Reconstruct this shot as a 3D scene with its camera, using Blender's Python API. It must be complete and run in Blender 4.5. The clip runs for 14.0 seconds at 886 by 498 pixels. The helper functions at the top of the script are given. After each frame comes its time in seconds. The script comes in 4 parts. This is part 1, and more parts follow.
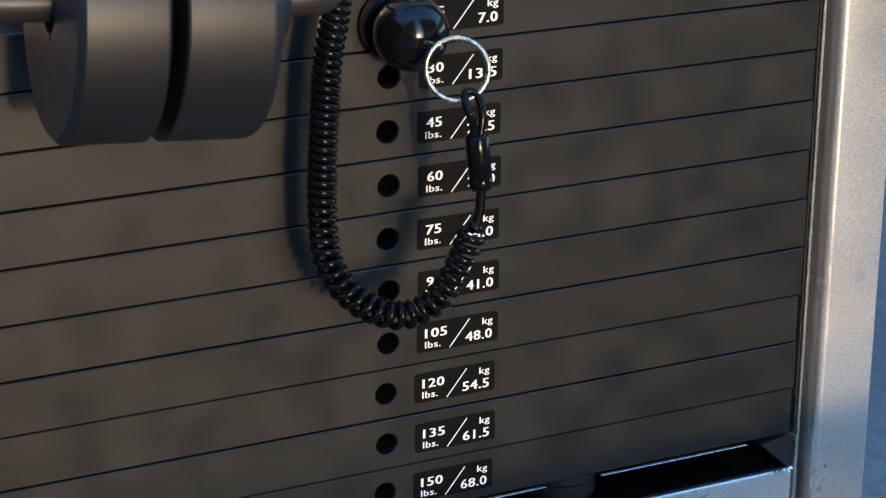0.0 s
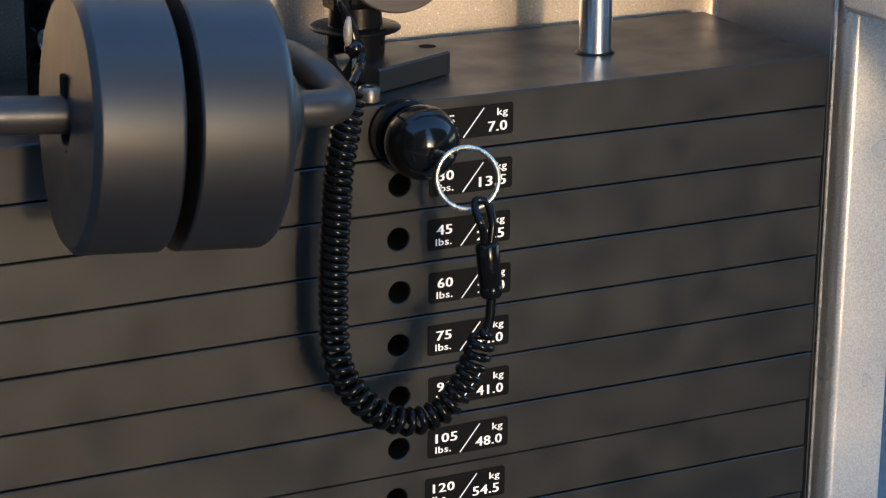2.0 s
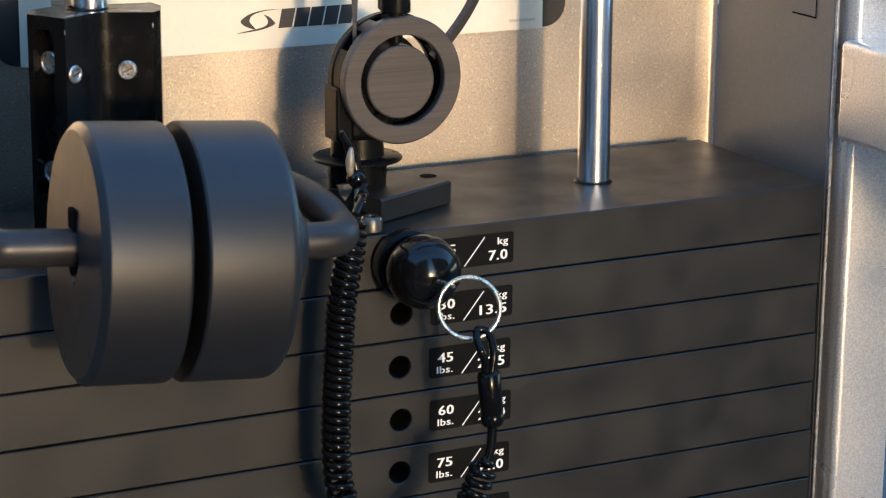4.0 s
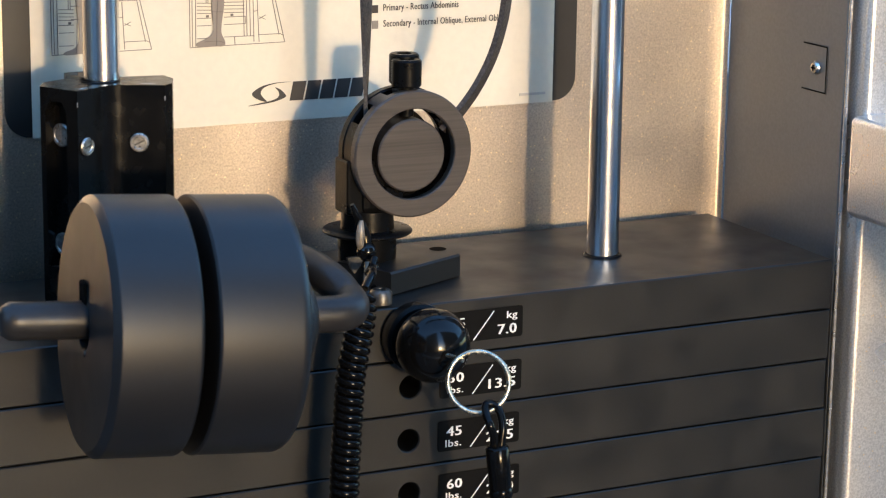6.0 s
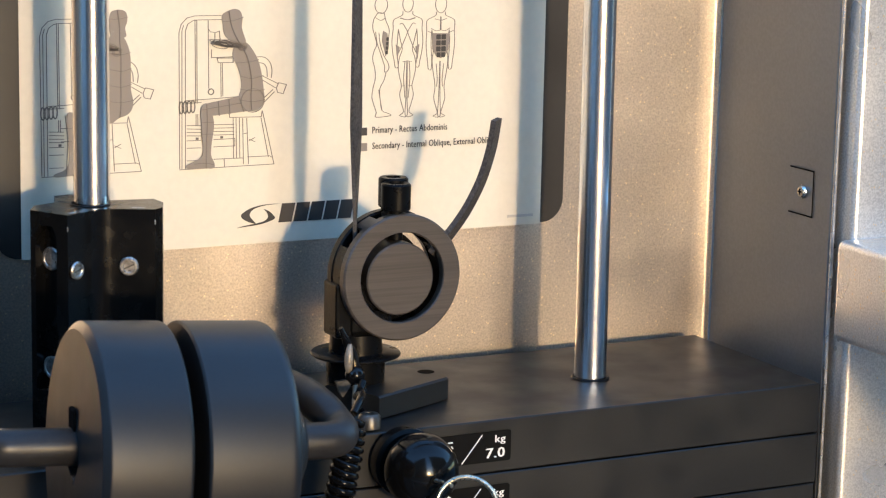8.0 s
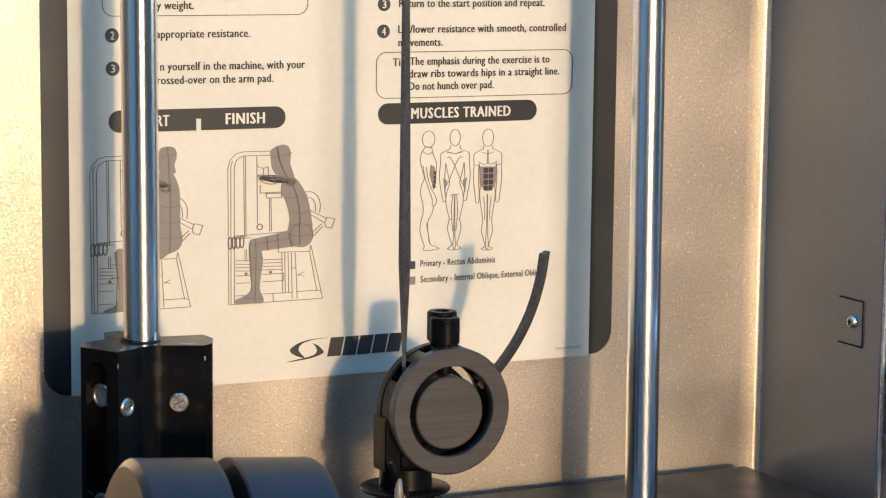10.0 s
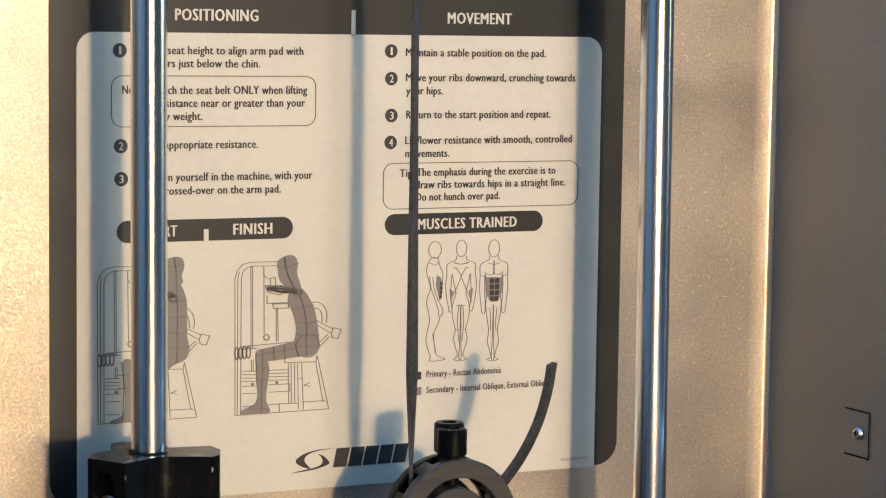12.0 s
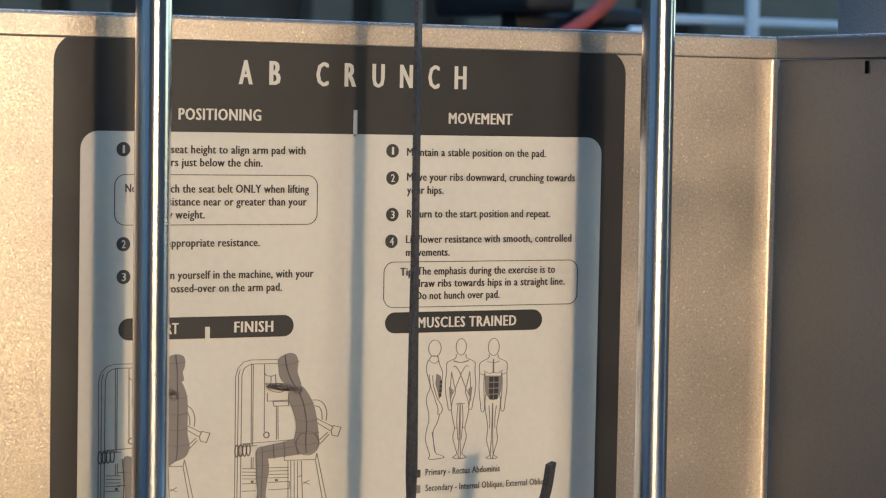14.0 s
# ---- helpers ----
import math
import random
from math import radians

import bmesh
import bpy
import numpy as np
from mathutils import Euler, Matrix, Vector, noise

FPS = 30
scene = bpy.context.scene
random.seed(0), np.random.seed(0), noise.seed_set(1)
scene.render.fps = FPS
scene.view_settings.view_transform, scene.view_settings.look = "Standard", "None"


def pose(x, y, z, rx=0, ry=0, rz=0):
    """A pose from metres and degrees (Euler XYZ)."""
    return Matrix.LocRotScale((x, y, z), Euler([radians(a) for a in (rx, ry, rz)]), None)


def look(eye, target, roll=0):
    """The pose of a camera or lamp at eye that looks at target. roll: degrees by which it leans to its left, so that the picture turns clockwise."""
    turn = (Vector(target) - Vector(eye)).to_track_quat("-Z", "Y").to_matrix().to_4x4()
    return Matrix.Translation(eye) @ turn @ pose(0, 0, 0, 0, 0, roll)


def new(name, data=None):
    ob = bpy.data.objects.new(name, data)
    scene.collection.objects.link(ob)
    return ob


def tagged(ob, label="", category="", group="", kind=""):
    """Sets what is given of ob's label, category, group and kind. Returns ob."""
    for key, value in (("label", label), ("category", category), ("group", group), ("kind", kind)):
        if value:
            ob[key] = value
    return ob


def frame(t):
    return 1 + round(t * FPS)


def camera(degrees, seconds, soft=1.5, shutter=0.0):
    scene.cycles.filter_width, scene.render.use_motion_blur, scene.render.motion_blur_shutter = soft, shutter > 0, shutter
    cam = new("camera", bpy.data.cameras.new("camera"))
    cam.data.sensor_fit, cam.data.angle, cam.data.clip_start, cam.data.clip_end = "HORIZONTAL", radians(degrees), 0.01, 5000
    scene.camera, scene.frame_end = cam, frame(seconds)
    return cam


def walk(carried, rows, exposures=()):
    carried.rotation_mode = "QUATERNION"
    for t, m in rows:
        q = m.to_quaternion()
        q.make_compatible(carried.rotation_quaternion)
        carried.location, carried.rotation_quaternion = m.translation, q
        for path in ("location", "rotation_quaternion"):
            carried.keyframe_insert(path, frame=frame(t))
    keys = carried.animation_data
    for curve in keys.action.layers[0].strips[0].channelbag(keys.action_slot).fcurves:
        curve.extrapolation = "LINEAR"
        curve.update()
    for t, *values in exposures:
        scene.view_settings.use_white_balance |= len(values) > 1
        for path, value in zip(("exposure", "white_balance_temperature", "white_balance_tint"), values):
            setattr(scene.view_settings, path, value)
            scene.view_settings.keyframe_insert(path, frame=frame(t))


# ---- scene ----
# All places are in metres, counted from the middle of the selector hole's column at the
# front of the weight stack; Z0 is the height of the stack's top above the floor.
Z0 = 0.70
PITCH = 0.0222      # one weight plate
HALF = 0.2005       # half a plate's width
DEPTH = 0.099       # a plate's depth
PANEL = 0.111       # front of the shroud's back panel
SIDE = 0.2135       # inner face of the shroud's side panel

# ---- camera ----
cam = camera(21.147, 14.0, soft=1.2)
cam.data.dof.use_dof, cam.data.dof.focus_distance, cam.data.dof.aperture_fstop = True, 1.0, 32.0
ROWS = (
    (0.0, -0.3751, -0.8017, 0.2144, 70.236, -0.499, -26.292),
    (0.5, -0.3755, -0.8021, 0.2161, 70.700, -0.548, -26.443),
    (1.0, -0.3761, -0.8030, 0.2179, 71.290, -0.555, -26.432),
    (1.5, -0.3775, -0.8043, 0.2200, 71.839, -0.468, -26.279),
    (2.0, -0.3792, -0.8070, 0.2224, 72.471, -0.404, -26.143),
    (2.5, -0.3814, -0.8085, 0.2251, 73.210, -0.421, -26.090),
    (3.0, -0.3830, -0.8104, 0.2285, 73.806, -0.257, -26.051),
    (3.5, -0.3853, -0.8114, 0.2309, 74.427, -0.338, -26.158),
    (3.7, -0.3861, -0.8114, 0.2316, 74.710, -0.395, -26.275),
    (5.8, -0.3889, -0.8112, 0.2358, 76.570, -0.795, -26.375),
    (6.0, -0.3889, -0.8111, 0.2363, 76.661, -0.805, -26.200),
    (6.5, -0.3891, -0.8086, 0.2378, 77.253, -0.853, -26.096),
    (7.0, -0.3911, -0.8087, 0.2394, 77.966, -0.963, -26.284),
    (7.5, -0.3918, -0.8085, 0.2429, 78.555, -1.141, -26.458),
    (8.0, -0.3924, -0.8081, 0.2458, 79.077, -1.160, -26.668),
    (8.2, -0.3921, -0.8091, 0.2476, 79.329, -1.087, -26.630),
    (10.3, -0.3953, -0.8060, 0.2498, 82.504, -0.552, -25.587),
    (10.5, -0.3967, -0.8052, 0.2501, 82.788, -0.602, -25.600),
    (11.0, -0.3985, -0.8042, 0.2505, 83.380, -0.607, -25.603),
    (11.5, -0.3996, -0.8040, 0.2513, 83.975, -0.481, -25.626),
    (12.0, -0.4010, -0.8038, 0.2525, 84.566, -0.763, -25.945),
    (12.5, -0.4017, -0.8040, 0.2536, 85.227, -0.848, -25.942),
    (13.0, -0.4022, -0.8054, 0.2548, 85.697, -0.882, -25.890),
    (13.5, -0.4033, -0.8066, 0.2565, 86.145, -0.872, -25.885),
    (14.0, -0.4049, -0.8075, 0.2579, 86.666, -1.080, -26.020),
)
walk(cam, [(t, pose(x, y, z + Z0, a, b, c)) for t, x, y, z, a, b, c in ROWS], exposures=[(0.0, 0.13), (3.0, 0.07), (6.0, -0.08), (8.0, -0.08), (10.5, -0.36), (11.0, -0.43), (12.0, -0.59), (13.0, -0.79), (14.0, -0.95)])

# ---- light ----
SUN_TRAVEL = Vector((0.055, 1.0, -0.094)).normalized()
world = bpy.data.worlds.new("sky")
scene.world = world
world.use_nodes = True
wn = world.node_tree.nodes
sky = wn.new("ShaderNodeTexSky")
sky.sky_type = "NISHITA"
sky.sun_disc = False
sky.sun_elevation = math.asin(-SUN_TRAVEL.z)
sky.sun_rotation = math.atan2(-SUN_TRAVEL.x, -SUN_TRAVEL.y)
sky.ozone_density = 3.3
sky.air_density = 1.0
sky.dust_density = 0.3
world.node_tree.links.new(sky.outputs[0], wn["Background"].inputs[0])
wn["Background"].inputs[1].default_value = 2.2
sun = new("sun", bpy.data.lights.new("sun", "SUN"))
sun.data.energy = 2.50
sun.data.angle = radians(2.4)
sun.data.color = (1.0, 0.71, 0.43)
sun.matrix_world = look((0, -8, 3), Vector((0, -8, 3)) + SUN_TRAVEL)


# ---- materials ----
def material(name, color, rough=0.5, metal=0.0, grain=0.0, grain_size=900.0, bump=0.0, bump_size=900.0,
             stain=0.0, stain_size=12.0, coat=0.0, stretch=(1, 1, 1), spec=0.5, coat_ior=1.5, coat_rough=0.12):
    """Principled paint or metal with grain and stains in object space, at two scales."""
    m = bpy.data.materials.new(name)
    m.use_nodes = True
    nt = m.node_tree
    n, l = nt.nodes, nt.links
    b = n["Principled BSDF"]
    b.inputs["Base Color"].default_value = (*color, 1)
    b.inputs["Roughness"].default_value = rough
    b.inputs["Metallic"].default_value = metal
    b.inputs["Coat Weight"].default_value = coat
    b.inputs["Coat Roughness"].default_value = coat_rough
    b.inputs["Coat IOR"].default_value = coat_ior
    b.inputs["Specular IOR Level"].default_value = spec
    geo = n.new("ShaderNodeNewGeometry")
    mp = n.new("ShaderNodeMapping")
    mp.inputs["Scale"].default_value = stretch
    l.new(geo.outputs["Position"], mp.inputs["Vector"])

    def noise_at(size, detail=3.0):
        t = n.new("ShaderNodeTexNoise")
        t.inputs["Scale"].default_value = size
        t.inputs["Detail"].default_value = detail
        l.new(mp.outputs[0], t.inputs["Vector"])
        return t.outputs["Fac"]

    def ramp(src, low, high, a=0.35, z=0.65):
        r = n.new("ShaderNodeMapRange")
        r.inputs["From Min"].default_value, r.inputs["From Max"].default_value = a, z
        r.inputs["To Min"].default_value, r.inputs["To Max"].default_value = low, high
        l.new(src, r.inputs["Value"])
        return r.outputs[0]

    if grain or stain:
        val = None
        for amount, size in ((grain, grain_size), (stain, stain_size)):
            if amount:
                f = ramp(noise_at(size), 1 - amount, 1 + amount)
                if val is None:
                    val = f
                else:
                    mul = n.new("ShaderNodeMath")
                    mul.operation = "MULTIPLY"
                    l.new(val, mul.inputs[0])
                    l.new(f, mul.inputs[1])
                    val = mul.outputs[0]
        v = n.new("ShaderNodeVectorMath")
        v.operation = "SCALE"
        v.inputs[0].default_value = color
        l.new(val, v.inputs["Scale"])
        l.new(v.outputs[0], b.inputs["Base Color"])
        l.new(ramp(noise_at(stain_size * 3), max(0.02, rough - 0.12 * (stain + grain) - 0.03), min(1, rough + 0.06)), b.inputs["Roughness"])
    if bump:
        bp = n.new("ShaderNodeBump")
        bp.inputs["Strength"].default_value = bump
        bp.inputs["Distance"].default_value = 0.0004
        l.new(noise_at(bump_size, 2.0), bp.inputs["Height"])
        l.new(bp.outputs[0], b.inputs["Normal"])
    return m


def flake_paint(name, color, rough=0.42, metal=0.55, sparkle=0.5, swell_by=0.5):
    """Silver paint with metal flakes: tiny cells that each lean their own way and shine a little differently."""
    m = material(name, color, rough, metal, grain=0.15, grain_size=1100, stain=0.05, stain_size=7)
    nt = m.node_tree
    n, l = nt.nodes, nt.links
    b = n["Principled BSDF"]
    geo = n.new("ShaderNodeNewGeometry")
    cell = n.new("ShaderNodeTexVoronoi")
    cell.inputs["Scale"].default_value = 2600
    l.new(geo.outputs["Position"], cell.inputs["Vector"])
    lean = n.new("ShaderNodeVectorMath")
    lean.operation = "SUBTRACT"
    l.new(cell.outputs["Color"], lean.inputs[0])
    lean.inputs[1].default_value = (0.5, 0.5, 0.5)
    size = n.new("ShaderNodeVectorMath")
    size.operation = "SCALE"
    size.inputs["Scale"].default_value = sparkle
    l.new(lean.outputs[0], size.inputs[0])
    wave = n.new("ShaderNodeTexNoise")
    wave.inputs["Scale"].default_value = 11
    wave.inputs["Detail"].default_value = 1
    l.new(geo.outputs["Position"], wave.inputs["Vector"])
    swell = n.new("ShaderNodeBump")
    swell.inputs["Strength"].default_value = swell_by
    swell.inputs["Distance"].default_value = 0.002
    l.new(wave.outputs["Fac"], swell.inputs["Height"])
    add = n.new("ShaderNodeVectorMath")
    l.new(swell.outputs[0], add.inputs[0])
    l.new(size.outputs[0], add.inputs[1])
    norm = n.new("ShaderNodeVectorMath")
    norm.operation = "NORMALIZE"
    l.new(add.outputs[0], norm.inputs[0])
    l.new(norm.outputs[0], b.inputs["Normal"])
    # a few larger flakes lie flat and bright
    big = n.new("ShaderNodeTexVoronoi")
    big.inputs["Scale"].default_value = 1500
    l.new(geo.outputs["Position"], big.inputs["Vector"])
    pick = n.new("ShaderNodeMath")
    pick.operation = "GREATER_THAN"
    pick.inputs[1].default_value = 0.990
    sep = n.new("ShaderNodeSeparateColor")
    l.new(big.outputs["Color"], sep.inputs[0])
    l.new(sep.outputs[0], pick.inputs[0])
    mix = n.new("ShaderNodeMix")
    mix.data_type = "RGBA"
    l.new(pick.outputs[0], mix.inputs["Factor"])
    for link in list(nt.links):
        if link.to_socket == b.inputs["Base Color"]:
            l.new(link.from_socket, mix.inputs["A"])
    mix.inputs["B"].default_value = (0.86, 0.73, 0.52, 1)
    l.new(mix.outputs["Result"], b.inputs["Base Color"])
    return m


plate_black = material("plate_black_paint", (0.0036, 0.0040, 0.0038), 0.44, grain=0.16, grain_size=700, stain=0.14, stain_size=14, bump=0.07, bump_size=1500, spec=0.54)
bar_black = material("bar_black_enamel", (0.017, 0.0155, 0.014), 0.40, grain=0.1, grain_size=600, stain=0.1, stain_size=30, bump=0.05, bump_size=1500, spec=0.4)
disc_black = material("disc_black_paint", (0.0060, 0.0056, 0.0053), 0.60, grain=0.12, grain_size=600, stain=0.10, stain_size=25, bump=0.03, bump_size=1800, spec=0.10, coat=0.85, coat_ior=1.5, coat_rough=0.43)
block_black = material("black_anodised_block", (0.0035, 0.0033, 0.0031), 0.24, spec=0.24, grain=0.1, grain_size=500, stain=0.05, stain_size=40)
satin_black = material("satin_black_anodised", (0.0035, 0.0035, 0.0035), 0.30, spec=0.12, grain=0.1, grain_size=500, stain=0.05, stain_size=40, bump=0.1, bump_size=900)
rubber_black = material("black_rubber", (0.010, 0.0095, 0.0095), 0.6, grain=0.2, grain_size=500, bump=0.2, bump_size=900)
cast_grey = material("turned_dark_steel", (0.070, 0.060, 0.052), 0.42, 0.35, grain=0.14, grain_size=240, stain=0.08, stain_size=30, stretch=(0.08, 1, 5))
gloss_black = material("gloss_black_plastic", (0.0035, 0.0035, 0.0035), 0.12, stain=0.1, stain_size=90, spec=0.28)
cord_black = material("black_cord_vinyl", (0.003, 0.003, 0.003), 0.17, stain=0.1, stain_size=200, spec=0.17)
belt_black = material("black_belt_weave", (0.046, 0.040, 0.036), 0.62, grain=0.5, grain_size=900, bump=0.5, bump_size=1400, stain=0.2, stain_size=60)
chrome = material("polished_guide_rod_steel", (0.82, 0.82, 0.83), 0.19, 1.0, grain=0.06, grain_size=500, stain=0.05, stain_size=30, stretch=(1, 1, 0.05))
dull_zinc = material("dull_zinc_steel", (0.10, 0.096, 0.090), 0.42, 0.85, grain=0.2, grain_size=400, stain=0.2, stain_size=150)
worn_cream = material("worn_cream_plating", (0.24, 0.205, 0.16), 0.42, 0.35, grain=0.15, grain_size=500, stain=0.2, stain_size=200)
bolt_steel = material("worn_screw_steel", (0.42, 0.40, 0.37), 0.36, 0.9, grain=0.25, grain_size=600, stain=0.3, stain_size=250)
zinc = material("zinc_plated_steel", (0.68, 0.66, 0.62), 0.24, 1.0, grain=0.2, grain_size=400, stain=0.15, stain_size=150)
ring_steel = material("yellowed_ring_steel", (0.62, 0.56, 0.44), 0.30, 1.0, grain=0.2, grain_size=500, stain=0.2, stain_size=200)
panel_paint = flake_paint("champagne_silver_flake_paint", (0.58, 0.50, 0.41), 0.385, 0.86, 0.11)
# shroud paint darkened and greyed, so the side's shade is in the colour
side_shade_paint = material("shade_greyed_side_paint", (0.26, 0.268, 0.272), 0.31, 0.72, grain=0.05, grain_size=700, stain=0.05, stain_size=2)
post_paint = flake_paint("bright_silver_flake_paint", (0.74, 0.73, 0.70), 0.32, 0.72, 0.05)
edge_steel = material("bare_sheet_edge", (0.72, 0.70, 0.66), 0.25, 0.85, grain=0.15, grain_size=300)
decal_white = material("decal_cream_white", (0.70, 0.65, 0.53), 0.48, grain=0.02, grain_size=300, stain=0.03, stain_size=20)
decal_dark = material("decal_charcoal_ink", (0.0075, 0.0068, 0.0064), 0.46, spec=0.62, grain=0.06, grain_size=300, stain=0.08, stain_size=15)
ink = material("black_print_ink", (0.034, 0.031, 0.030), 0.5)
ink_grey = material("grey_print_ink", (0.23, 0.20, 0.172), 0.5)
line_ink = material("thin_line_print_ink", (0.15, 0.13, 0.115), 0.5)
ink_pale = material("pale_print_ink", (0.50, 0.47, 0.42), 0.5)
label_black = material("label_black_film", (0.0035, 0.0035, 0.0035), 0.45, stain=0.15, stain_size=60, spec=0.10)
label_white = material("label_white_print", (0.80, 0.79, 0.77), 0.5)
# near-black colour stands for the shade inside holes, slots and notches
dark_void = material("dark_bore", (0.003, 0.003, 0.003), 0.8, spec=0.05)
concrete = material("dark_yard_asphalt", (0.085, 0.083, 0.080), 0.85, grain=0.2, grain_size=60, stain=0.25, stain_size=1.2, bump=0.15, bump_size=80)


# ---- building blocks ----
def part(name, bm, mat, parent=None, label=""):
    bmesh.ops.recalc_face_normals(bm, faces=bm.faces)
    me = bpy.data.meshes.new(name)
    bm.to_mesh(me)
    bm.free()
    me.materials.append(mat)
    ob = new(name, me)
    if parent is not None:
        ob.parent = parent
    return tagged(ob, label)


def smooth(ob, angle=40):
    ob.data.shade_smooth()
    ob.data.set_sharp_from_angle(angle=radians(angle))
    return ob


def thing(name, label, category, group="", at=(0, 0, 0), kind=""):
    ob = new(name)
    ob.location = (at[0], at[1], at[2] + Z0)
    return tagged(ob, label, category, group, kind)


def box(x0, x1, y0, y1, z0, z1, bevel=0.0, segments=2, bm=None):
    """A box, with its edges rounded."""
    bm = bm or bmesh.new()
    made = bmesh.ops.create_cube(bm, size=1.0)
    bmesh.ops.scale(bm, verts=made["verts"], vec=(x1 - x0, y1 - y0, z1 - z0))
    bmesh.ops.translate(bm, verts=made["verts"], vec=((x0 + x1) / 2, (y0 + y1) / 2, (z0 + z1) / 2))
    if bevel:
        edges = list({e for v in made["verts"] for e in v.link_edges})
        bmesh.ops.bevel(bm, geom=edges, offset=bevel, segments=segments, affect="EDGES", profile=0.5)
    return bm


def lathe(profile, base, axis, seg=48, bm=None):
    """Turns (distance along the axis, radius) pairs round an axis through base."""
    bm = bm or bmesh.new()
    axis = Vector(axis).normalized()
    side = axis.orthogonal().normalized()
    up = axis.cross(side)
    rings = []
    for d, r in profile:
        c = Vector(base) + axis * d
        if r < 1e-6:
            rings.append([bm.verts.new(c)])
        else:
            rings.append([bm.verts.new(c + (side * math.cos(a) + up * math.sin(a)) * r) for a in (2 * math.pi * k / seg for k in range(seg))])
    for a, b in zip(rings, rings[1:]):
        for k in range(seg):
            q = [a[k % len(a)], a[(k + 1) % len(a)], b[(k + 1) % len(b)], b[k % len(b)]]
            q = list(dict.fromkeys(q))
            if len(q) > 2:
                bm.faces.new(q)
    return bm


def tube(points, r, seg=12, bm=None, closed=False, flat=1.0):
    """A round bar along a line of points; r may be one radius or one for each point."""
    bm = bm or bmesh.new()
    pts = [Vector(p) for p in points]
    count = len(pts)
    rs = r if isinstance(r, (list, tuple)) else [r] * count
    rings, ref = [], None
    for i, p in enumerate(pts):
        a = pts[i - 1] if (i or closed) else p
        b = pts[(i + 1) % count] if (i < count - 1 or closed) else p
        d = (b - a).normalized()
        if ref is None:
            ref = d.orthogonal()
        ref = (ref - d * ref.dot(d)).normalized()
        o = d.cross(ref)
        rings.append([bm.verts.new(p + (ref * math.cos(t) + o * math.sin(t) * flat) * rs[i]) for t in (2 * math.pi * k / seg for k in range(seg))])
    pairs = list(zip(rings, rings[1:])) + ([(rings[-1], rings[0])] if closed else [])
    for a, b in pairs:
        for k in range(seg):
            bm.faces.new((a[k], a[(k + 1) % seg], b[(k + 1) % seg], b[k]))
    if not closed:
        bm.faces.new(rings[0])
        bm.faces.new(rings[-1])
    return bm


def curve_through(points, steps=8):
    """Points along a smooth line through the given ones."""
    p = [Vector(q) for q in points]
    p = [p[0] * 2 - p[1], *p, p[-1] * 2 - p[-2]]
    out = []
    for a, b, c, d in zip(p, p[1:], p[2:], p[3:]):
        for k in range(steps):
            t = k / steps
            out.append(0.5 * (2 * b + (c - a) * t + (2 * a - 5 * b + 4 * c - d) * t * t + (3 * b - a - 3 * c + d) * t ** 3))
    return out + [p[-2]]


def rounded(x0, x1, z0, z1, r, corners="tl tr bl br", seg=8):
    """The outline of a rectangle in x and z, with the named corners rounded."""
    out = []
    for key, cx, cz, a in (("br", x1, z0, -90), ("tr", x1, z1, 0), ("tl", x0, z1, 90), ("bl", x0, z0, 180)):
        if key in corners:
            mx, mz = cx + (r if cx == x0 else -r), cz + (r if cz == z0 else -r)
            out += [(mx + r * math.cos(radians(a + 90 * k / seg)), mz + r * math.sin(radians(a + 90 * k / seg))) for k in range(seg + 1)]
        else:
            out.append((cx, cz))
    return out


def sheet(outline, y, thick=0.0004, bm=None):
    """A thin slab with an outline in x and z whose front lies at y."""
    bm = bm or bmesh.new()
    front = [bm.verts.new((x, y, z)) for x, z in outline]
    back = [bm.verts.new((x, y + thick, z)) for x, z in outline]
    bm.faces.new(front)
    bm.faces.new(back[::-1])
    for i in range(len(front)):
        j = (i + 1) % len(front)
        bm.faces.new((front[i], back[i], back[j], front[j]))
    return bm


def stroke(points, width, y, bm=None, closed=False, thick=0.0003):
    """A printed line of even width through points in x and z, mitred at its bends."""
    bm = bm or bmesh.new()
    p = []
    for q in points:
        v = Vector(q)
        if not p or (v - p[-1]).length > 1e-6:
            p.append(v)
    if closed and (p[0] - p[-1]).length < 1e-6:
        p.pop()
    n = len(p)
    rails = []
    for i, v in enumerate(p):
        before = (v - p[i - 1]).normalized() if (i or closed) else None
        after = (p[(i + 1) % n] - v).normalized() if (i < n - 1 or closed) else None
        d = ((before or after) + (after or before)).normalized() if (before or after) != -(after or before) else (before or after)
        o = Vector((-d.y, d.x))
        if before and after:
            o /= max(0.6, abs(o.dot(Vector((-after.y, after.x)))))
        else:
            v = v + (after * -0.4 if after and not before else before * 0.4) * width
        o *= width / 2
        rails.append([bm.verts.new((q.x, yy, q.y)) for q, yy in ((v - o, y), (v + o, y), (v + o, y + thick), (v - o, y + thick))])
    for i in range(n if closed else n - 1):
        a, b = rails[i], rails[(i + 1) % n]
        for k in range(4):
            bm.faces.new((a[k], b[k], b[(k + 1) % 4], a[(k + 1) % 4]))
    if not closed:
        bm.faces.new(rails[0])
        bm.faces.new(rails[-1][::-1])
    return bm


def disc_outline(x, z, rx, rz=None, seg=24, turn=0.0):
    rz = rz or rx
    c, s = math.cos(turn), math.sin(turn)
    return [(x + rx * math.cos(a) * c - rz * math.sin(a) * s, z + rx * math.cos(a) * s + rz * math.sin(a) * c) for a in (2 * math.pi * k / seg for k in range(seg))]


